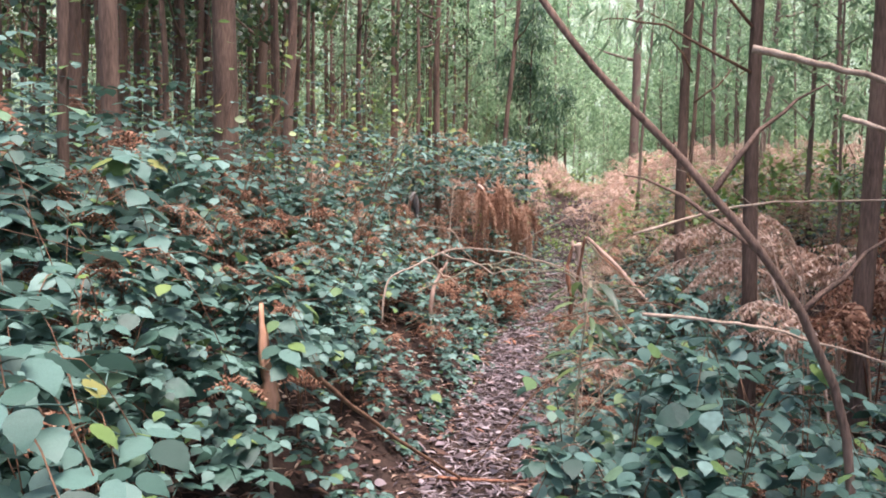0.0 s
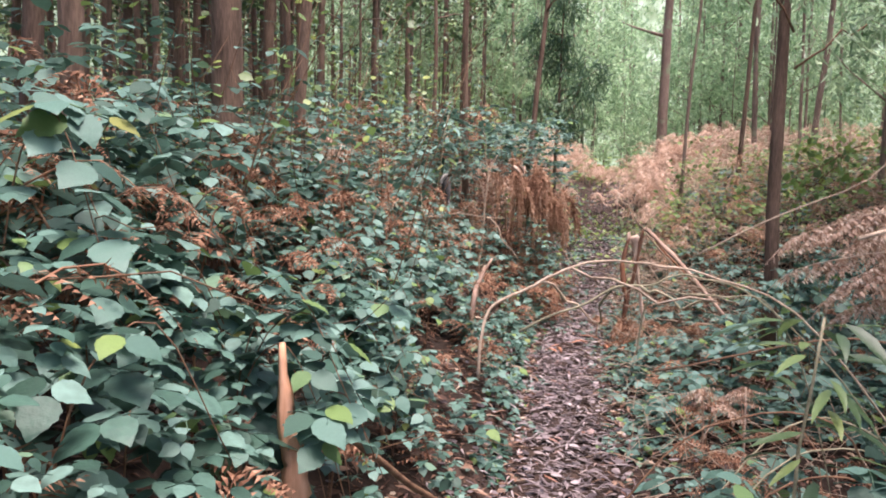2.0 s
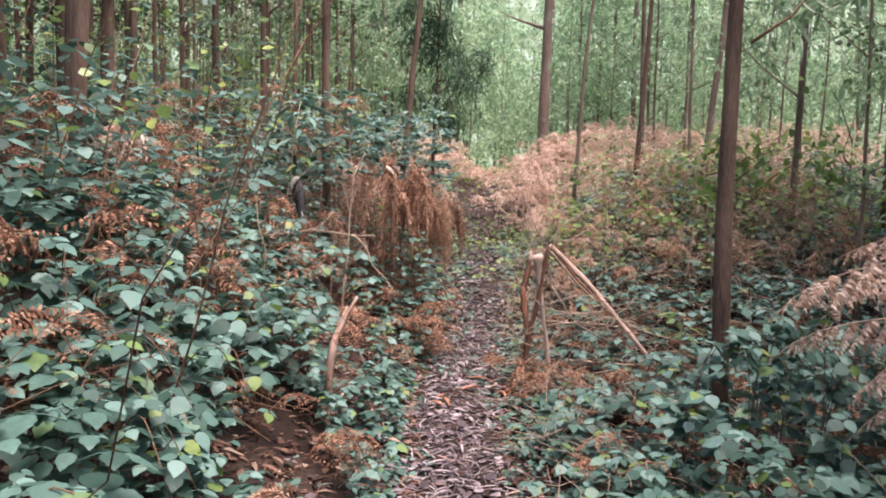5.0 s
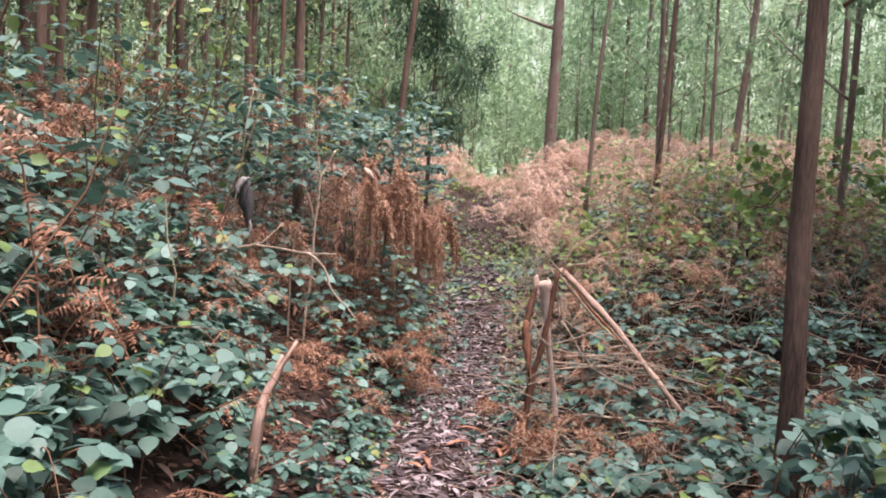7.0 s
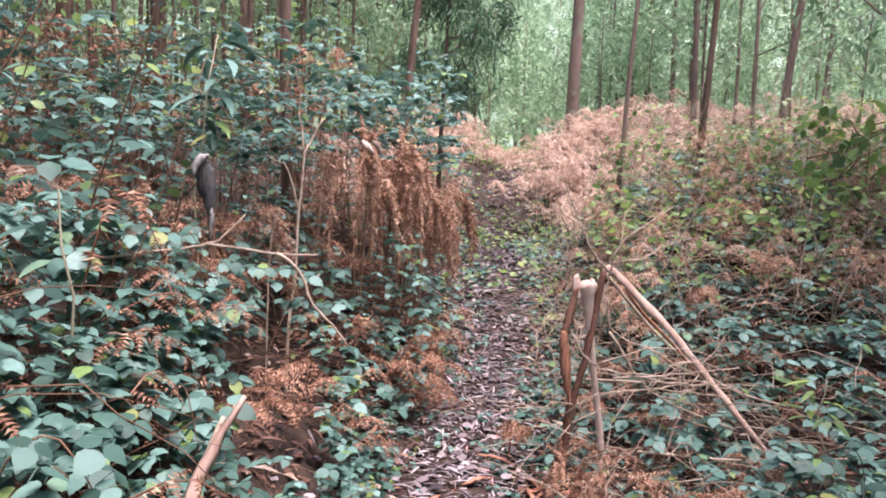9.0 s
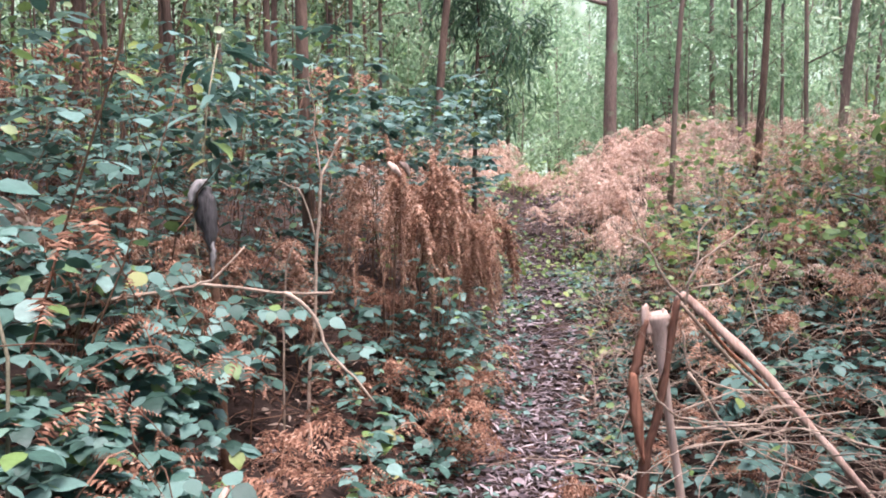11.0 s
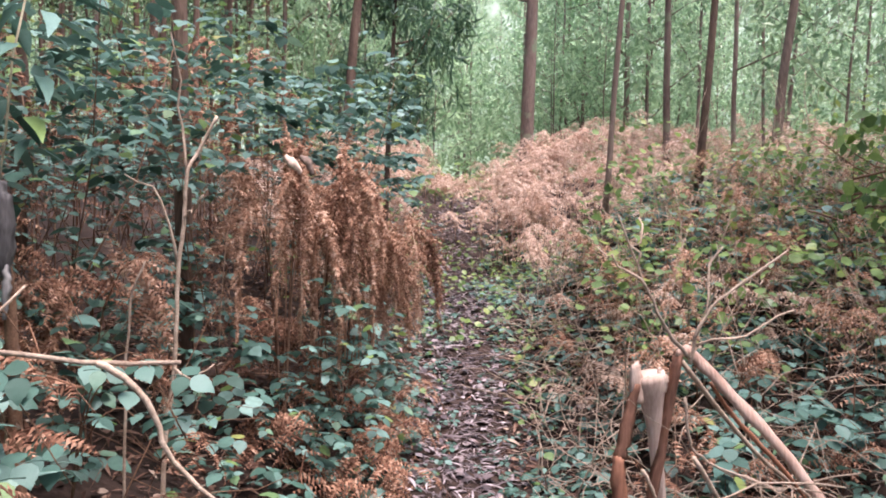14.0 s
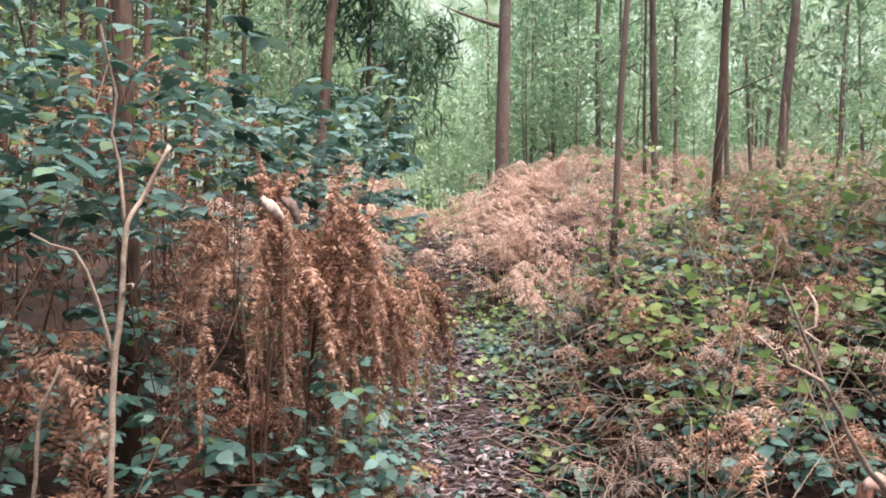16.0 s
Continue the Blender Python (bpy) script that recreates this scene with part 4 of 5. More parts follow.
# broken dead fronds lying under the leaves
for k in range(560):
    y = g.uniform(0.8, 12.0)
    left = g.uniform(0, 1) < 0.37
    off = g.uniform(0.1, 1.5)
    x = float(path_x(y)) + (-0.4 - off if left else 0.45 + 1.6 * off)
    top = (float(canopy_left(x, y)) - 0.1) if left else float(land(x, y)) + g.uniform(0.05, 0.25)
    z = max(top, float(land(x, y)) + 0.04)
    a = g.uniform(0, 6.283)
    ln = g.uniform(0.2, 0.45)
    pts = [(x, y, z), (x + 0.5 * ln * math.cos(a), y + 0.5 * ln * math.sin(a), z + 0.08), (x + ln * math.cos(a), y + ln * math.sin(a), z - 0.1)]
    sets.append(frond(pts, 0.12, 9, 0.5, 4000 + k, PINNA_S, stem=0.004, bare=0.1))
# trampled fronds at the foot of the mound
for k in range(80):
    x, y = g.uniform(0.25, 1.15), g.uniform(9.4, 10.9)
    x = min(x, float(path_x(y)) - 0.32)
    z = float(land(x, y)) + g.uniform(0.03, 0.42)
    a, ln = g.uniform(0, 6.283), g.uniform(0.15, 0.4)
    pts = [(x, y, z), (x + 0.5 * ln * math.cos(a), y + 0.5 * ln * math.sin(a), z + 0.06), (x + ln * math.cos(a), y + ln * math.sin(a), max(z - 0.2, float(land(x, y)) + 0.02))]
    sets.append(frond(pts, 0.13, 10, 0.6, 5000 + k, PINNA_S, stem=0.004, bare=0.1))
stuff("bracken_undergrowth", join(sets), M_FERN, "dead brown bracken under trees and brambles", "fern")


# ---- twigs and canes, too many to count ----
def twig_mass(name, n, place, length, radius, mat, label, seed, up=0.2):
    gg = np.random.default_rng(seed)
    out = []
    for k in range(n):
        p = np.array(place(gg))
        a = gg.uniform(0, 6.283)
        ln = length * gg.uniform(0.4, 1.2)
        e = p + np.array([math.cos(a) * ln, math.sin(a) * ln, ln * gg.normal(up, 0.35)])
        e[2] = max(e[2], float(land(e[0], e[1])) + 0.01)
        out.append(tube(bent(p, e, 6, 0.06 * ln, 0.08 * ln, seed * 1000 + k), np.linspace(radius, radius * 0.35, 6) * gg.uniform(0.6, 1.3), 4))
    stuff(name, join(out), mat, label, "twigs")


def on_bank(gg):
    y = gg.uniform(1, 12)
    x = float(path_x(y)) - 0.7 - gg.uniform(0, 2.2)
    lo = float(land(x, y))
    return x, y, lo + gg.uniform(0, 0.9) * max(float(canopy_left(x, y)) - lo, 0.1)


def on_right(gg):
    y = gg.uniform(3, 13)
    x = float(path_x(y)) + 0.4 + 3.4 * gg.uniform(0, 1) ** 1.4
    return x, y, float(land(x, y)) + gg.uniform(0.0, 0.35 if y < 7.5 else 0.6)


twig_mass("bramble_canes", 620, on_bank, 0.7, 0.0026, M_CANE, "tangle of thin brown bramble canes", 41, 0.1)
twig_mass("dry_twigs", 1500, on_right, 0.5, 0.0026, M_TWIG, "pale dry twigs scattered over low brambles", 42, 0.05)
twig_mass("dead_stalks", 340, lambda gg: (lambda y, o: (float(path_x(y)) - o, y, float(land(path_x(y) - o, y))))(gg.uniform(4, 16), gg.uniform(1.0, 4.5)), 1.0, 0.004, M_CANE, "upright dead brown stalks under the trees", 43, 2.2)

def by_stub(gg):
    x, y = 1.55 + gg.uniform(0, 1.0), 7.8 + gg.uniform(0, 1.6)
    return x, y, float(land(x, y)) + gg.uniform(0.02, 0.6)


twig_mass("brushwood", 100, by_stub, 0.6, 0.0022, M_TWIG, "tangle of pale dead twigs beside the snapped sapling", 44, -0.1)



def on_hump(gg):
    y = gg.uniform(9.3, 12.8)
    x = float(path_x(y)) + 0.5 + gg.uniform(0, 3.4)
    return x, y, float(land(x, y)) + gg.uniform(0.05, 0.45)


twig_mass("dry_stalks", 420, on_hump, 0.5, 0.0034, M_TWIG, "pale dry stalks lying over layered brambles", 45, 0.25)

twig_mass("upright_stalks", 260, on_hump, 0.32, 0.0036, M_TWIG, "thin pale dead stalks standing in brambles", 46, 2.0)

# ---- leaf litter ----
g = np.random.default_rng(9)


def litter(n, xr, yr, seed, clear=0.0):
    gg = np.random.default_rng(seed)
    y = gg.uniform(*yr, n)
    off = np.clip(gg.normal(0, xr, n), -1.8, 4.5)
    x = path_x(y) + off + np.sign(off) * clear
    z = land(x, y) + gg.uniform(0.004, 0.03, n)
    a = gg.uniform(0, 6.283, n)
    d = np.stack([np.cos(a), np.sin(a), gg.normal(0.03, 0.12, n)], -1)
    return np.stack([x, y, z], -1), axes(d, gg.normal(0, 0.25, (n, 3)) + (0, 0, 1)), gg.uniform(0.05, 0.125, n)


stuff("leaf_litter", join([scatter(LANCE2, *litter(8500, 0.24, (-1, 14), 1)), scatter(OVATE, *(lambda q: (q[0], q[1], q[2] * 0.55))(litter(2000, 0.4, (-1, 14), 3))), scatter(NARROW, *litter(3000, 0.24, (13.5, 22), 5))]), M_LITTER, "brown and grey fallen leaves carpeting the path", "leaf litter")
stuff("dry_litter", join([scatter(NARROW, *litter(14000, 1.9, (1, 13), 6, 0.24)), scatter(LANCE, *litter(2500, 1.3, (1, 12), 2, 0.24)), scatter(OVAL, *(lambda q: (q[0], q[1], q[2] * 0.5))(litter(8000, 1.9, (1, 13), 7, 0.24)))]), M_LITTER_TAN, "dry tan and brown dead leaves under the brambles", "leaf litter")
shared = [mesh_of("fallen_leaf", *t, M_LITTER) for t in (LANCE, LANCE2, OVATE)]
P, R, S = litter(260, 0.22, (5.5, 12), 4)
for k in range(260):
    o = new("fallen_leaf", shared[k % 3])
    o.parent = ground
    o.matrix_basis = Matrix.Translation(P[k] + (0, 0, 0.012)) @ Matrix(R[k].tolist()).to_4x4() @ Matrix.Scale(S[k] * (0.6 if k % 3 == 2 else 1.1), 4)


# ---- single things ----
def strip(points, width, thick, turn=(0, -1, 0.2), n=14):
    """A torn strip of bark or wood: a curved, hollow band with thickness."""
    P = curve(points, n)
    P = P + np.random.default_rng(len(width) * 7 + n).normal(0, 0.0015, P.shape)
    T = unit(np.gradient(P, axis=0))
    W = np.random.default_rng(n).uniform(0.8, 1.2, n) * np.interp(np.linspace(0, 1, n), np.linspace(0, 1, len(width)), width)
    A = unit(np.cross(T, np.asarray(turn, float)))
    N = np.cross(A, T)
    prof = np.array([(-1, -0.5), (-0.5, 0.3), (0, 0.5), (0.5, 0.3), (1, -0.5), (0.45, -0.5), (0, -0.3), (-0.45, -0.5)])
    V = (P[:, None] + A[:, None] * (prof[:, 0] * 0.5)[None, :, None] * W[:, None, None] + N[:, None] * (prof[:, 1] * thick)[None, :, None]).reshape(-1, 3)
    F = []
    for i in range(n - 1):
        for j in range(8):
            p, q = i * 8 + j, i * 8 + (j + 1) % 8
            F += [(p, q, q + 8), (p, q + 8, p + 8)]
    for j in range(1, 7):
        F += [(0, j + 1, j), ((n - 1) * 8, (n - 1) * 8 + j, (n - 1) * 8 + j + 1)]
    return V, np.array(F)


# snapped sapling: bare pale stub, hanging bark, the top folded over to the ground
sx, sy = 1.4, 8.4
sz = float(land(sx, sy))
snap = root("snapped_sapling", (sx, sy, sz), "snapped sapling with bare pale top and torn orange bark", "broken tree")


def on_snap(points):
    return [(x - sx, y - sy, z - sz) for x, y, z in points]


part("stub", tube(curve(on_snap([(1.56, 8.44, sz - 0.05), (1.53, 8.43, 0.3), (1.499, 8.42, 0.487), (1.472, 8.41, 0.636), (1.444, 8.4, 0.816), (1.429, 8.4, 0.938), (1.415, 8.4, 1.015), (1.404, 8.4, 1.06)]), 18), [0.02, 0.019, 0.018, 0.017, 0.0165, 0.016, 0.016, 0.016, 0.017, 0.018, 0.019, 0.021, 0.025, 0.031, 0.038, 0.044, 0.048, 0.046], 14), M_WOOD, snap, "smooth bare pale wood")
part("splinter", strip(on_snap([(1.372, 8.37, 0.985), (1.362, 8.372, 1.04), (1.362, 8.38, 1.085), (1.368, 8.39, 1.098)]), [0.03, 0.042, 0.03, 0.01], 0.012), M_WOOD, snap, "torn pale rim")
part("splinter", strip(on_snap([(1.43, 8.37, 1.0), (1.438, 8.37, 1.05), (1.436, 8.385, 1.078)]), [0.026, 0.036, 0.012], 0.01), M_WOOD, snap, "torn pale rim")
part("bark_strip", strip(on_snap([(1.362, 8.37, 1.04), (1.345, 8.365, 0.97), (1.328, 8.36, 0.9), (1.312, 8.355, 0.835)]), [0.022, 0.034, 0.042, 0.04], 0.013), M_RED_BARK, snap, "dark brown bark peeling away")
part("bark_strip", strip(on_snap([(1.313, 8.355, 0.85), (1.309, 8.35, 0.773), (1.322, 8.35, 0.673), (1.336, 8.355, 0.58), (1.354, 8.36, 0.49)]), [0.036, 0.042, 0.05, 0.036, 0.008], 0.013), M_ORANGE, snap, "torn orange inner bark hanging down")
part("bark_strip", strip(on_snap([(1.492, 8.38, 1.12), (1.468, 8.375, 0.995), (1.44, 8.37, 0.821), (1.416, 8.37, 0.69), (1.385, 8.375, 0.558), (1.359, 8.38, 0.426), (1.32, 8.39, sz - 0.03)]), [0.03, 0.036, 0.032, 0.034, 0.04, 0.046, 0.05], 0.024, n=20), M_RED_BARK, snap, "dark red-brown bark")
part("bark_strip", strip(on_snap([(1.48, 8.38, 1.112), (1.505, 8.37, 1.13), (1.54, 8.37, 1.11), (1.66, 8.38, 0.997), (1.821, 8.39, 0.847), (1.939, 8.4, 0.718), (2.187, 8.43, 0.44), (2.45, 8.47, 0.16)]), [0.026, 0.036, 0.044, 0.042, 0.044, 0.04, 0.036, 0.018], 0.009, (0, -1, 0.6), 26), M_STRIP, snap, "long torn strip of pinkish bark")
part("bark_strip", strip(on_snap([(1.6, 8.4, 1.03), (1.7, 8.42, 0.92), (1.86, 8.44, 0.77), (2.0, 8.46, 0.62)]), [0.008, 0.016, 0.018, 0.006], 0.008, (0, -1, 0.6)), M_ORANGE, snap, "split orange sliver")
part("broken_top", tube(curve(on_snap([(1.51, 8.42, 1.1), (1.72, 8.47, 0.88), (1.9, 8.5, 0.72), (2.25, 8.56, 0.5), (2.7, 8.68, 0.36)]), 14), np.linspace(0.008, 0.005, 14), 7), M_TWIG, snap, "fallen top lying over")


def stick(name, pts, r0, r1, mat, label, category="branch", twigs=(), sides=7):
    """A branch along points, with side shoots (where along it, tip)."""
    P = curve(pts, 48 if len(pts) > 7 else 18)
    ob = root(name, tuple(P[0]), label, category)
    g2 = np.random.default_rng(int(abs(P[0][0] * 977 + P[0][1] * 131)) + 3)
    Q = P - P[0]
    part("stem", tube(Q + np.sin(np.linspace(0, 3.14, len(P)))[:, None] * g2.normal(0, 0.0022 if len(P) < 40 else 0.0007, (len(P), 3)), np.linspace(r0, r1, len(P)), sides), mat, ob)
    for u, tip in twigs:
        b = Q[int(u * (len(P) - 1))]
        part("shoot", tube(bent(b, np.asarray(tip) - P[0], 7, 0.02, 0.01, int(u * 1000)), np.linspace(max(r1, r0 * 0.6), 0.0025, 7), 5), mat, ob)
    return ob


# leafy branch hanging from a trunk over the right of the path
def hanging_branch(a, e, n, size, seed, label):
    gg = np.random.default_rng(seed)
    ob = root("eucalyptus_branch", a, label, "branch", "hanging branches")
    P = bent((0, 0, 0), np.asarray(e) - np.asarray(a), 8, 0.05, 0.12, seed)
    part("stem", tube(P, np.linspace(0.01, 0.003, 8), 5), M_CANE, ob)
    shared_leaf = mesh_of("leaf", *LANCE2, M_EUC)
    for k in range(n):
        p = P[int(gg.uniform(2, 7.99))] + gg.normal(0, 0.09, 3)
        d = np.array([[gg.normal(0, 0.5), gg.normal(0, 0.5), -0.8]])
        m = axes(d, gg.normal(0, 1, (1, 3)))[0]
        o = new("leaf", shared_leaf)
        o.parent = ob
        o.matrix_basis = Matrix.Translation(p) @ Matrix(m.tolist()).to_4x4() @ Matrix.Scale(size * gg.uniform(0.7, 1.2), 4)


hanging_branch((1.73, 4.55, 2.25), (0.95, 5.0, 2.62), 46, 0.15, 1, "leafy eucalyptus branch with drooping narrow leaves")
hanging_branch((1.73, 4.55, 2.5), (1.25, 4.6, 2.9), 30, 0.15, 2, "leafy eucalyptus branch with drooping narrow leaves")
hanging_branch((2.1, 6.85, 2.6), (1.55, 6.7, 3.05), 40, 0.15, 3, "leafy eucalyptus branch with drooping narrow leaves")
hanging_branch((2.12, 6.86, 2.35), (2.6, 6.9, 2.6), 36, 0.15, 4, "leafy eucalyptus branch with drooping narrow leaves")
# young eucalyptus shoot among the brambles
def shoot(at, h, n, size, seed, mat, label):
    gg = np.random.default_rng(seed)
    ob = root("eucalyptus_shoot", at, label, "sapling", "young shoots")
    part("stem", tube(bent((0, 0, -0.05), (0.02, 0, h), 8, 0.03, 0, seed), np.linspace(0.007, 0.003, 8), 6), M_GREEN_CANE, ob)
    shared_leaf = mesh_of("leaf", *LANCE, mat)
    for k in range(n):
        z = h * (1 - 0.3 * gg.uniform(0, 1) ** 1.2)
        a = gg.uniform(0, 6.283)
        m = axes(np.array([[math.cos(a), math.sin(a), gg.normal(-0.08, 0.18)]]), np.array([[gg.normal(0, 0.15), gg.normal(0, 0.15), 1.0]]))[0]
        o = new("leaf", shared_leaf)
        o.parent = ob
        o.matrix_basis = Matrix.Translation((0.07 * math.cos(a) * gg.uniform(0.2, 1.6), 0.07 * math.sin(a) * gg.uniform(0.2, 1.6), z)) @ Matrix(m.tolist()).to_4x4() @ Matrix.Scale(size * gg.uniform(0.7, 1.2), 4)


shoot((-0.3, 8.78, gz(-0.3, 8.78)), 2.14 - gz(-0.3, 8.78), 42, 0.19, 1, M_BRAMBLE, "young shoot with long glossy blue-green leaves")
shoot((0.55, 2.98, gz(0.55, 2.98)), 1.24 - gz(0.55, 2.98), 44, 0.13, 2, M_WOODLEAF, "young shoot with long light green leaves")
shoot((2.35, 8.0, gz(2.35, 8.0)), 0.6, 16, 0.15, 3, M_FRESH, "young shoot with long light green leaves")
shoot((-0.5, 7.2, gz(-0.5, 7.2)), 1.0, 16, 0.13, 4, M_BRAMBLE, "young shoot with long glossy blue-green leaves")
# forked bare sapling in front of the bracken mound
stick("forked_sapling", [(0.035, 8.93, gz(0.035, 8.93, -0.05)), (0.047, 8.93, 0.757), (0.074, 8.93, 0.974), (0.086, 8.93, 1.274), (0.103, 8.93, 1.434), (0.115, 8.93, 1.601), (0.147, 8.95, 1.671), (0.201, 8.95, 1.781)], 0.0085, 0.005, M_TWIG, "bare pale forked sapling beside dead bracken", "sapling", [(0.71, (0.064, 8.95, 2.03)), (0.6, (0.164, 8.9, 1.535)), (0.45, (-0.063, 8.9, 1.593)), (0.3, (0.2, 8.86, 1.02))])
stick("dry_stick", [(-0.055, 8.8, gz(-0.055, 8.8, 0.02)), (-0.039, 8.8, 1.156), (0.01, 8.8, 1.341)], 0.005, 0.0035, M_TWIG, "short pale dry stick standing in brambles", "stick")
stick("broken_branch", [(-0.6, 7.88, 1.2), (-0.268, 7.9, 1.245), (-0.171, 7.9, 1.258), (0.07, 7.9, 1.228), (0.206, 7.9, 1.226)], 0.006, 0.0045, M_TWIG, "pale broken branch lying across brambles", "branch", [(0.3, (-0.055, 7.88, 1.374))])
stick("broken_branch", [(0.06, 7.895, 1.228), (0.086, 7.89, 1.219), (0.139, 7.89, 1.167), (0.168, 7.89, 1.091), (0.2, 7.89, 1.03), (0.27, 7.885, 0.96), (0.33, 7.88, 0.88)], 0.0075, 0.0035, M_TWIG, "pale crooked branch hanging down from a broken one", "branch")
torn = root("torn_stake", (-0.1, 6.85, gz(-0.1, 6.85)), "pale torn stake leaning at the path's edge", "stake")
t0 = gz(-0.1, 6.85)
part("stem", tube(curve([(0, 0, -0.05), (0.02, 0.02, 0.55 - t0), (0.05, 0.04, 0.8 - t0), (0.1, 0.06, 0.93 - t0)], 8), np.linspace(0.011, 0.006, 8), 6), M_TWIG, torn)
part("splinter", strip([(0.0, -0.012, 0.5 - t0), (0.02, -0.012, 0.68 - t0), (0.05, 0.02, 0.8 - t0), (0.15, 0.07, 0.98 - t0)], [0.025, 0.042, 0.034, 0.012], 0.01), M_STRIP, torn, "pale torn strip of wood")
gf = np.random.default_rng(77)
for k in range(20):
    x, y = 1.12 + gf.normal(0, 0.2), 8.62 + gf.normal(0, 0.32)
    if k > 6:
        x, y = 1.36 + gf.normal(0, 0.07), 8.3 + gf.normal(0, 0.09)
    a, ln = gf.uniform(0, 6.28), gf.uniform(0.06, 0.13)
    flake = root("bark_flake", (x, y, gz(x, y, 0.012)), "torn reddish bark flake on the leaf litter", "bark", "bark flakes")
    part("strip", strip([(-ln * math.cos(a), -ln * math.sin(a), 0.01), (0, 0, 0.03 if k < 9 else 0.07), (ln * math.cos(a), ln * math.sin(a), 0.008)], [0.012, 0.04, 0.014], 0.008, (0.1, 0.1, 1)), M_ORANGE, flake)
# pale splintered stake in the brambles
stake = root("splintered_stake", (-0.69, 3.17, gz(-0.69, 3.17)), "splintered stake of fresh orange wood among brambles", "stake")
g0 = gz(-0.69, 3.17)
part("stem", tube(curve([(0.03, 0, -0.05), (0.02, 0, 0.3), (0.012, 0, 0.86 - g0)], 8), 0.008, 6), M_TWIG, stake)
part("splinter", strip([(0.02, -0.01, 0.76 - g0), (0.018, -0.014, 0.85 - g0), (0.0, -0.01, 0.95 - g0), (-0.012, 0.0, 1.12 - g0)], [0.03, 0.06, 0.046, 0.014], 0.01), M_SPLINT, stake, "fresh orange splinter")
part("splinter", strip([(0.03, -0.012, 0.66 - g0), (0.028, -0.02, 0.74 - g0), (0.022, -0.018, 0.84 - g0)], [0.03, 0.075, 0.05], 0.012), M_SPLINT, stake, "fresh orange splinter")
stick("fallen_branch", [(-0.62, 3.2, 0.95), (-0.45, 3.45, 0.7), (-0.28, 3.7, 0.48), (-0.05, 4.0, 0.22), (0.14, 4.25, gz(0.14, 4.25, 0.015))], 0.012, 0.008, M_CANE, "brown branch fallen across brambles to the path")
stick("torn_strip", [(0.0, 4.28, gz(0.0, 4.28, 0.015)), (0.2, 4.2, gz(0.2, 4.2, 0.03)), (0.5, 4.22, gz(0.5, 4.22, 0.02))], 0.012, 0.006, M_ORANGE, "reddish torn bark lying on the path", "bark")

# leaning dead pole with twigs over the start of the path
stick("leaning_pole", [(0.22, 2.3, 2.2), (0.42, 2.25, 1.92), (0.65, 2.2, 1.67), (0.85, 2.18, 1.44), (1.02, 2.2, 1.2), (1.16, 2.22, 0.85), (1.24, 2.25, gz(1.24, 2.25, -0.05))][::-1], 0.014, 0.01, M_BARK, "curved brown dead pole leaning over the path", "pole", [(0.5, (0.6, 2.6, 1.62)), (0.62, (1.2, 2.5, 1.9)), (0.4, (1.5, 2.4, 1.5))])
for k, (a, b, c, r) in enumerate((((0.85, 2.2, 1.95), (1.1, 2.15, 1.88), (1.6, 2.1, 1.72), 0.011), ((1.0, 2.0, 1.75), (1.2, 1.95, 1.67), (1.5, 1.9, 1.48), 0.007), ((0.62, 2.4, 1.2), (0.95, 2.35, 1.17), (1.4, 2.3, 1.05), 0.006), ((0.8, 3.3, 1.4), (1.3, 3.4, 1.52), (2.1, 3.5, 1.55), 0.006))):
    stick("dry_branch", [a, b, c], r, r * 0.5, M_TWIG, "pale dry branch caught among the saplings", "branch")
# arching canes and branches beside the path
arcs = [
    ((1.35, 4.0, 0.0), (1.1, 3.9, 0.62), (0.6, 3.9, 0.66), (0.2, 3.85, 0.25)),
    ((1.7, 4.15, 0.0), (1.35, 4.1, 0.52), (0.95, 4.05, 0.58), (0.45, 3.9, 0.12)),
    ((1.6, 3.7, 0.0), (1.2, 3.75, 0.45), (0.85, 3.8, 0.45), (0.5, 3.8, 0.1)),
    ((1.9, 4.4, 0.1), (1.4, 4.3, 0.42), (1.0, 4.2, 0.38), (0.7, 4.1, 0.1)),
    ((1.5, 3.4, 0.0), (1.3, 3.5, 0.75), (1.0, 3.55, 1.0), (0.35, 3.6, 0.95)),
]
for k, pts in enumerate(arcs):
    stick("arching_cane", [(x, y, gz(x, y, z)) for x, y, z in pts], 0.0045, 0.003, M_GREEN_CANE if k % 2 else M_CANE, "brown arching cane across the low brambles", "cane")
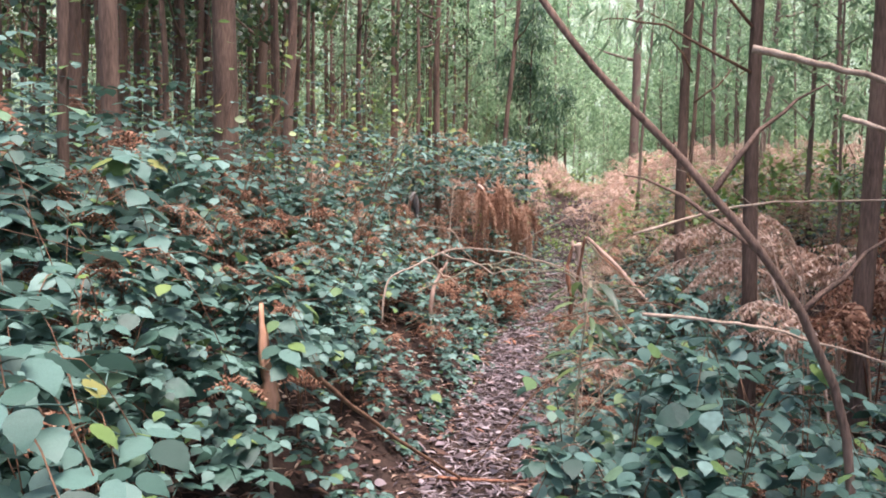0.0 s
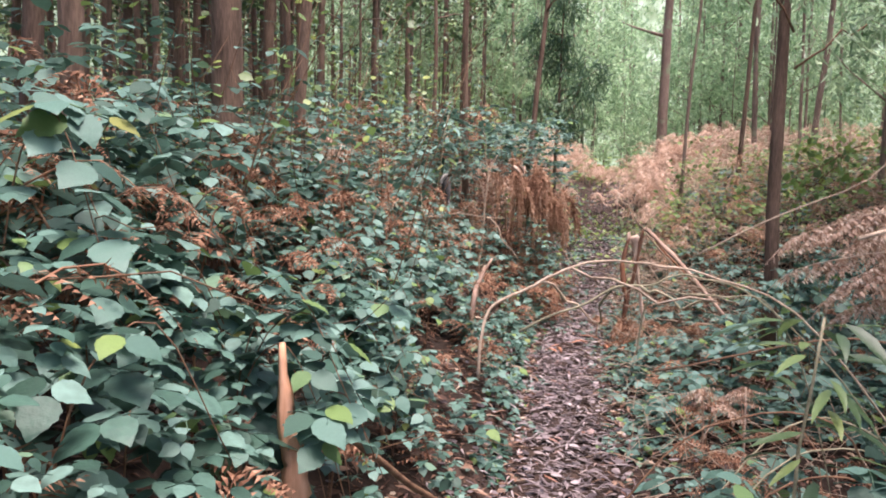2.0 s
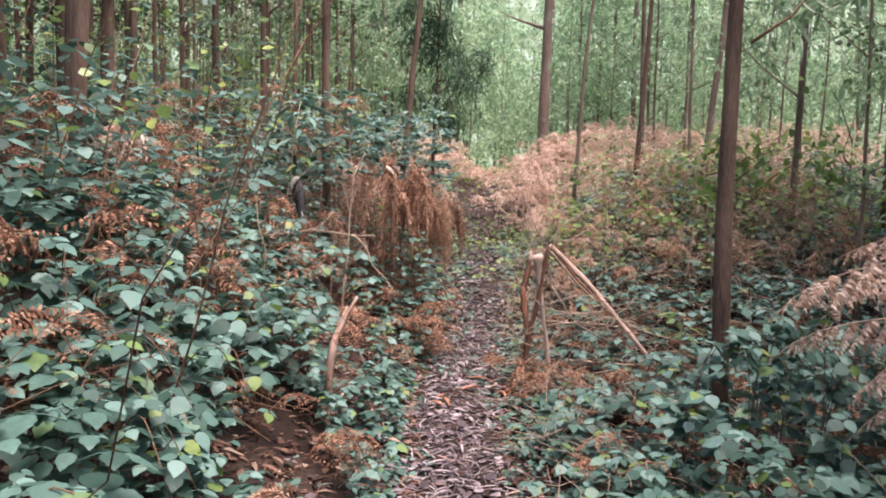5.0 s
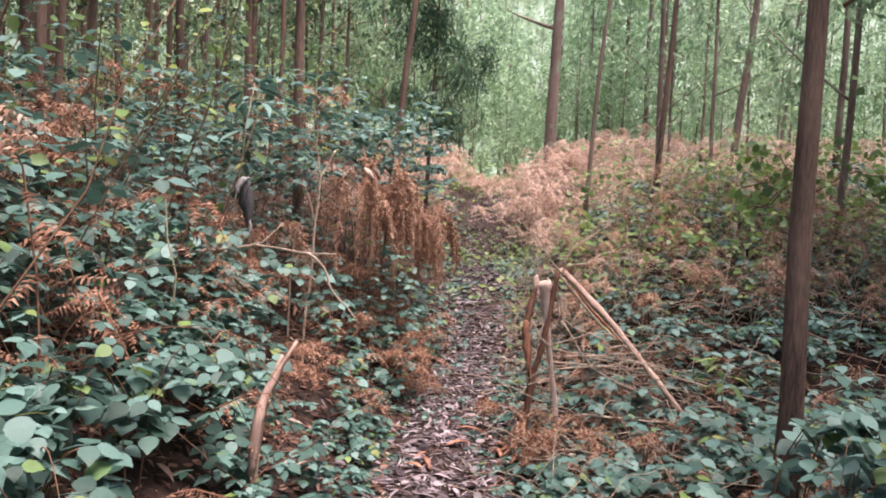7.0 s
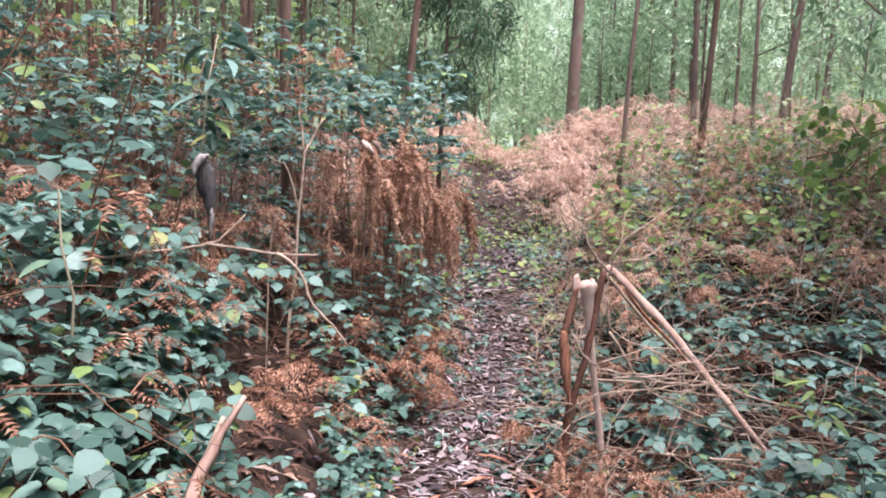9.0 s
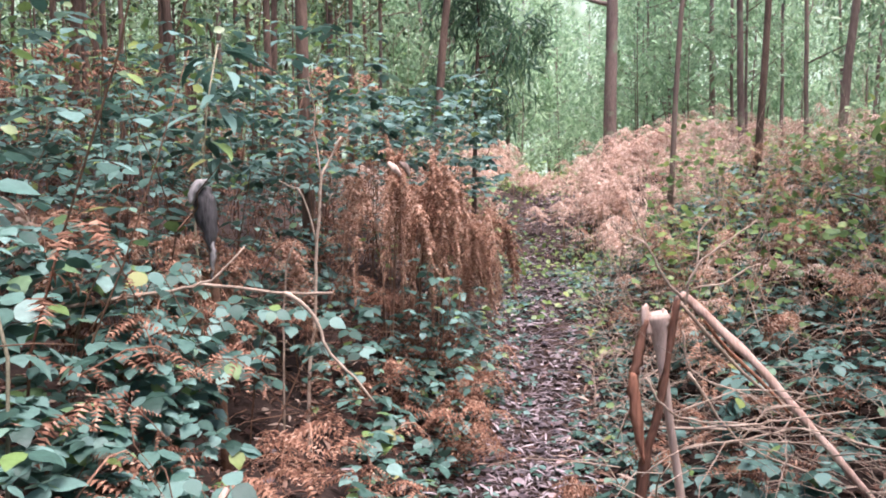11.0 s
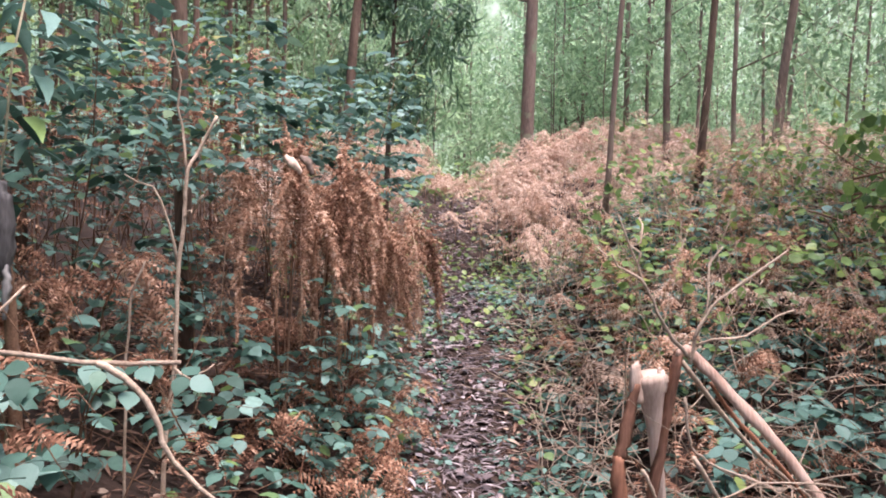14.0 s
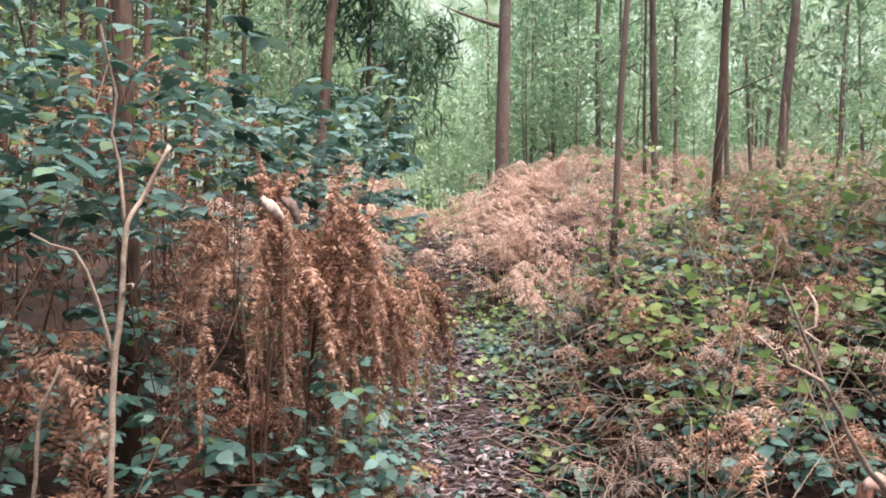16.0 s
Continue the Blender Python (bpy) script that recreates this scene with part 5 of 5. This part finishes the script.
# pale canes arching over the path at chest height
for k, (r, pts) in enumerate((
    (0.004, ((1.25, 3.2, 0.0), (0.95, 3.15, 0.75), (0.6, 3.13, 1.2), (0.343, 3.12, 1.316), (0.242, 3.12, 1.335), (0.157, 3.12, 1.346), (0.057, 3.12, 1.343), (-0.02, 3.12, 1.314), (-0.095, 3.11, 1.275), (-0.18, 3.08, 1.235), (-0.205, 3.06, 1.16), (-0.21, 3.05, 1.07))),
    (0.0034, ((1.3, 3.35, 0.0), (0.9, 3.3, 0.85), (0.55, 3.24, 1.22), (0.35, 3.21, 1.3), (0.282, 3.2, 1.302), (0.233, 3.2, 1.28), (0.142, 3.2, 1.273), (0.063, 3.2, 1.227), (-0.016, 3.2, 1.199), (-0.1, 3.22, 1.15))),
    (0.0026, ((0.9, 3.3, 0.0), (0.7, 3.25, 0.9), (0.55, 3.22, 1.22), (0.411, 3.2, 1.253), (0.307, 3.2, 1.26), (0.244, 3.2, 1.281), (0.228, 3.2, 1.254), (0.211, 3.2, 1.193), (0.2, 3.2, 1.1))),
    (0.002, ((1.7, 3.15, 0.0), (1.35, 3.1, 1.35), (0.9, 3.09, 1.66), (0.69, 3.08, 1.55), (0.45, 3.06, 1.45), (0.3, 3.06, 1.37))),
)):
    stick("arching_cane", [(pts[0][0], pts[0][1], gz(pts[0][0], pts[0][1], -0.02)), *pts[1:]], r * 0.6, r, M_GREEN_CANE if k in (1, 2) else M_TWIG, "pale dry cane arching over the path", "cane", ((0.7, (0.12, 3.3, 1.16)), (0.6, (0.33, 3.0, 1.27))) if k < 2 else (), 7)
# dead branches round the snapped sapling
for k, (a, b, c, tw) in enumerate((
    ((1.49, 8.33, 1.12), (1.39, 8.32, 1.24), (1.28, 8.36, 1.51), [(0.7, (1.22, 8.35, 1.42)), (0.8, (1.36, 8.4, 1.5))]),
    ((1.5, 8.34, 1.1), (1.54, 8.32, 1.25), (1.76, 8.3, 1.42), [(0.2, (1.75, 8.25, 1.26)), (0.7, (1.72, 8.35, 1.33)), (0.5, (1.62, 8.4, 1.42))]),
    ((1.5, 8.3, 0.85), (1.75, 8.35, 0.55), (2.2, 8.4, 0.35), [(0.5, (2.1, 8.2, 0.6))]),
    ((1.5, 8.6, 0.55), (2.0, 8.7, 0.5), (2.7, 8.9, 0.42), [(0.4, (2.2, 8.5, 0.7)), (0.6, (2.5, 9.1, 0.7))]),
    ((1.6, 8.15, 0.35), (2.1, 8.1, 0.32), (2.8, 8.2, 0.28), [(0.5, (2.4, 7.9, 0.45))]),
    ((1.5, 8.36, 1.0), (1.54, 8.34, 0.84), (1.78, 8.3, 0.74), [(0.6, (1.95, 8.28, 0.7))]),
    ((1.3, 8.2, 0.86), (1.42, 8.2, 0.72), (1.85, 8.22, 0.62), [(0.5, (1.9, 8.2, 0.78)), (0.7, (2.1, 8.25, 0.6))]),
    ((1.46, 8.25, 0.58), (1.7, 8.25, 0.6), (2.05, 8.3, 0.55), [(0.5, (1.9, 8.25, 0.72))]),
    ((1.5, 8.22, 0.66), (1.75, 8.2, 0.68), (2.1, 8.24, 0.7), []),
)):
    stick("dead_branch", [a, b, c], 0.005 if k > 4 else 0.0065, 0.0025, M_TWIG, "pale dead branch beside the snapped sapling", "branch", tw)

# grey broken stump on the bank
bx, by = -0.29, 8.5
bz = gz(bx, by)
old = root("grey_stump", (bx, by, bz), "weathered grey broken stump with a pale torn cap", "stump")


def on_old(points):
    return [(x - bx, y - by, z - bz) for x, y, z in points]


part("stem", tube(curve(on_old([(-0.24, 8.52, bz - 0.08), (-0.26, 8.52, 0.9), (-0.27, 8.52, 1.25), (-0.28, 8.51, 1.4)]), 10), np.linspace(0.02, 0.013, 10), 8), M_CANE, old)
part("shell", strip(on_old([(-0.27, 8.49, 1.32), (-0.275, 8.475, 1.38), (-0.285, 8.468, 1.45), (-0.295, 8.47, 1.52), (-0.3, 8.485, 1.565)]), [0.02, 0.05, 0.08, 0.085, 0.06], 0.034), M_GREYWOOD, old, "dark grey hollow shell")
part("cap", strip(on_old([(-0.335, 8.45, 1.5), (-0.325, 8.446, 1.54), (-0.3, 8.45, 1.575), (-0.275, 8.465, 1.585)]), [0.018, 0.034, 0.04, 0.014], 0.014), M_PALE_GREY, old, "pale grey torn cap")
part("splinter", strip(on_old([(-0.265, 8.47, 1.36), (-0.262, 8.465, 1.3), (-0.27, 8.47, 1.22)]), [0.012, 0.024, 0.008], 0.009), M_PALE_GREY, old, "pale grey torn splinter")
# curled pale bark on top of the bracken mound
curl = root("curled_bark", (0.47, 9.66, 1.655), "curled piece of pale bark caught on dead bracken", "bark")
part("strip", strip([(-0.05, 0, 0.04), (-0.02, -0.015, 0.012), (0.015, 0, -0.028)], [0.02, 0.04, 0.02], 0.008), M_WOOD, curl)
part("strip", strip([(0.01, 0.01, 0.04), (0.04, 0, 0.02), (0.06, 0, -0.035)], [0.018, 0.036, 0.018], 0.008), M_BARK_GREY, curl)
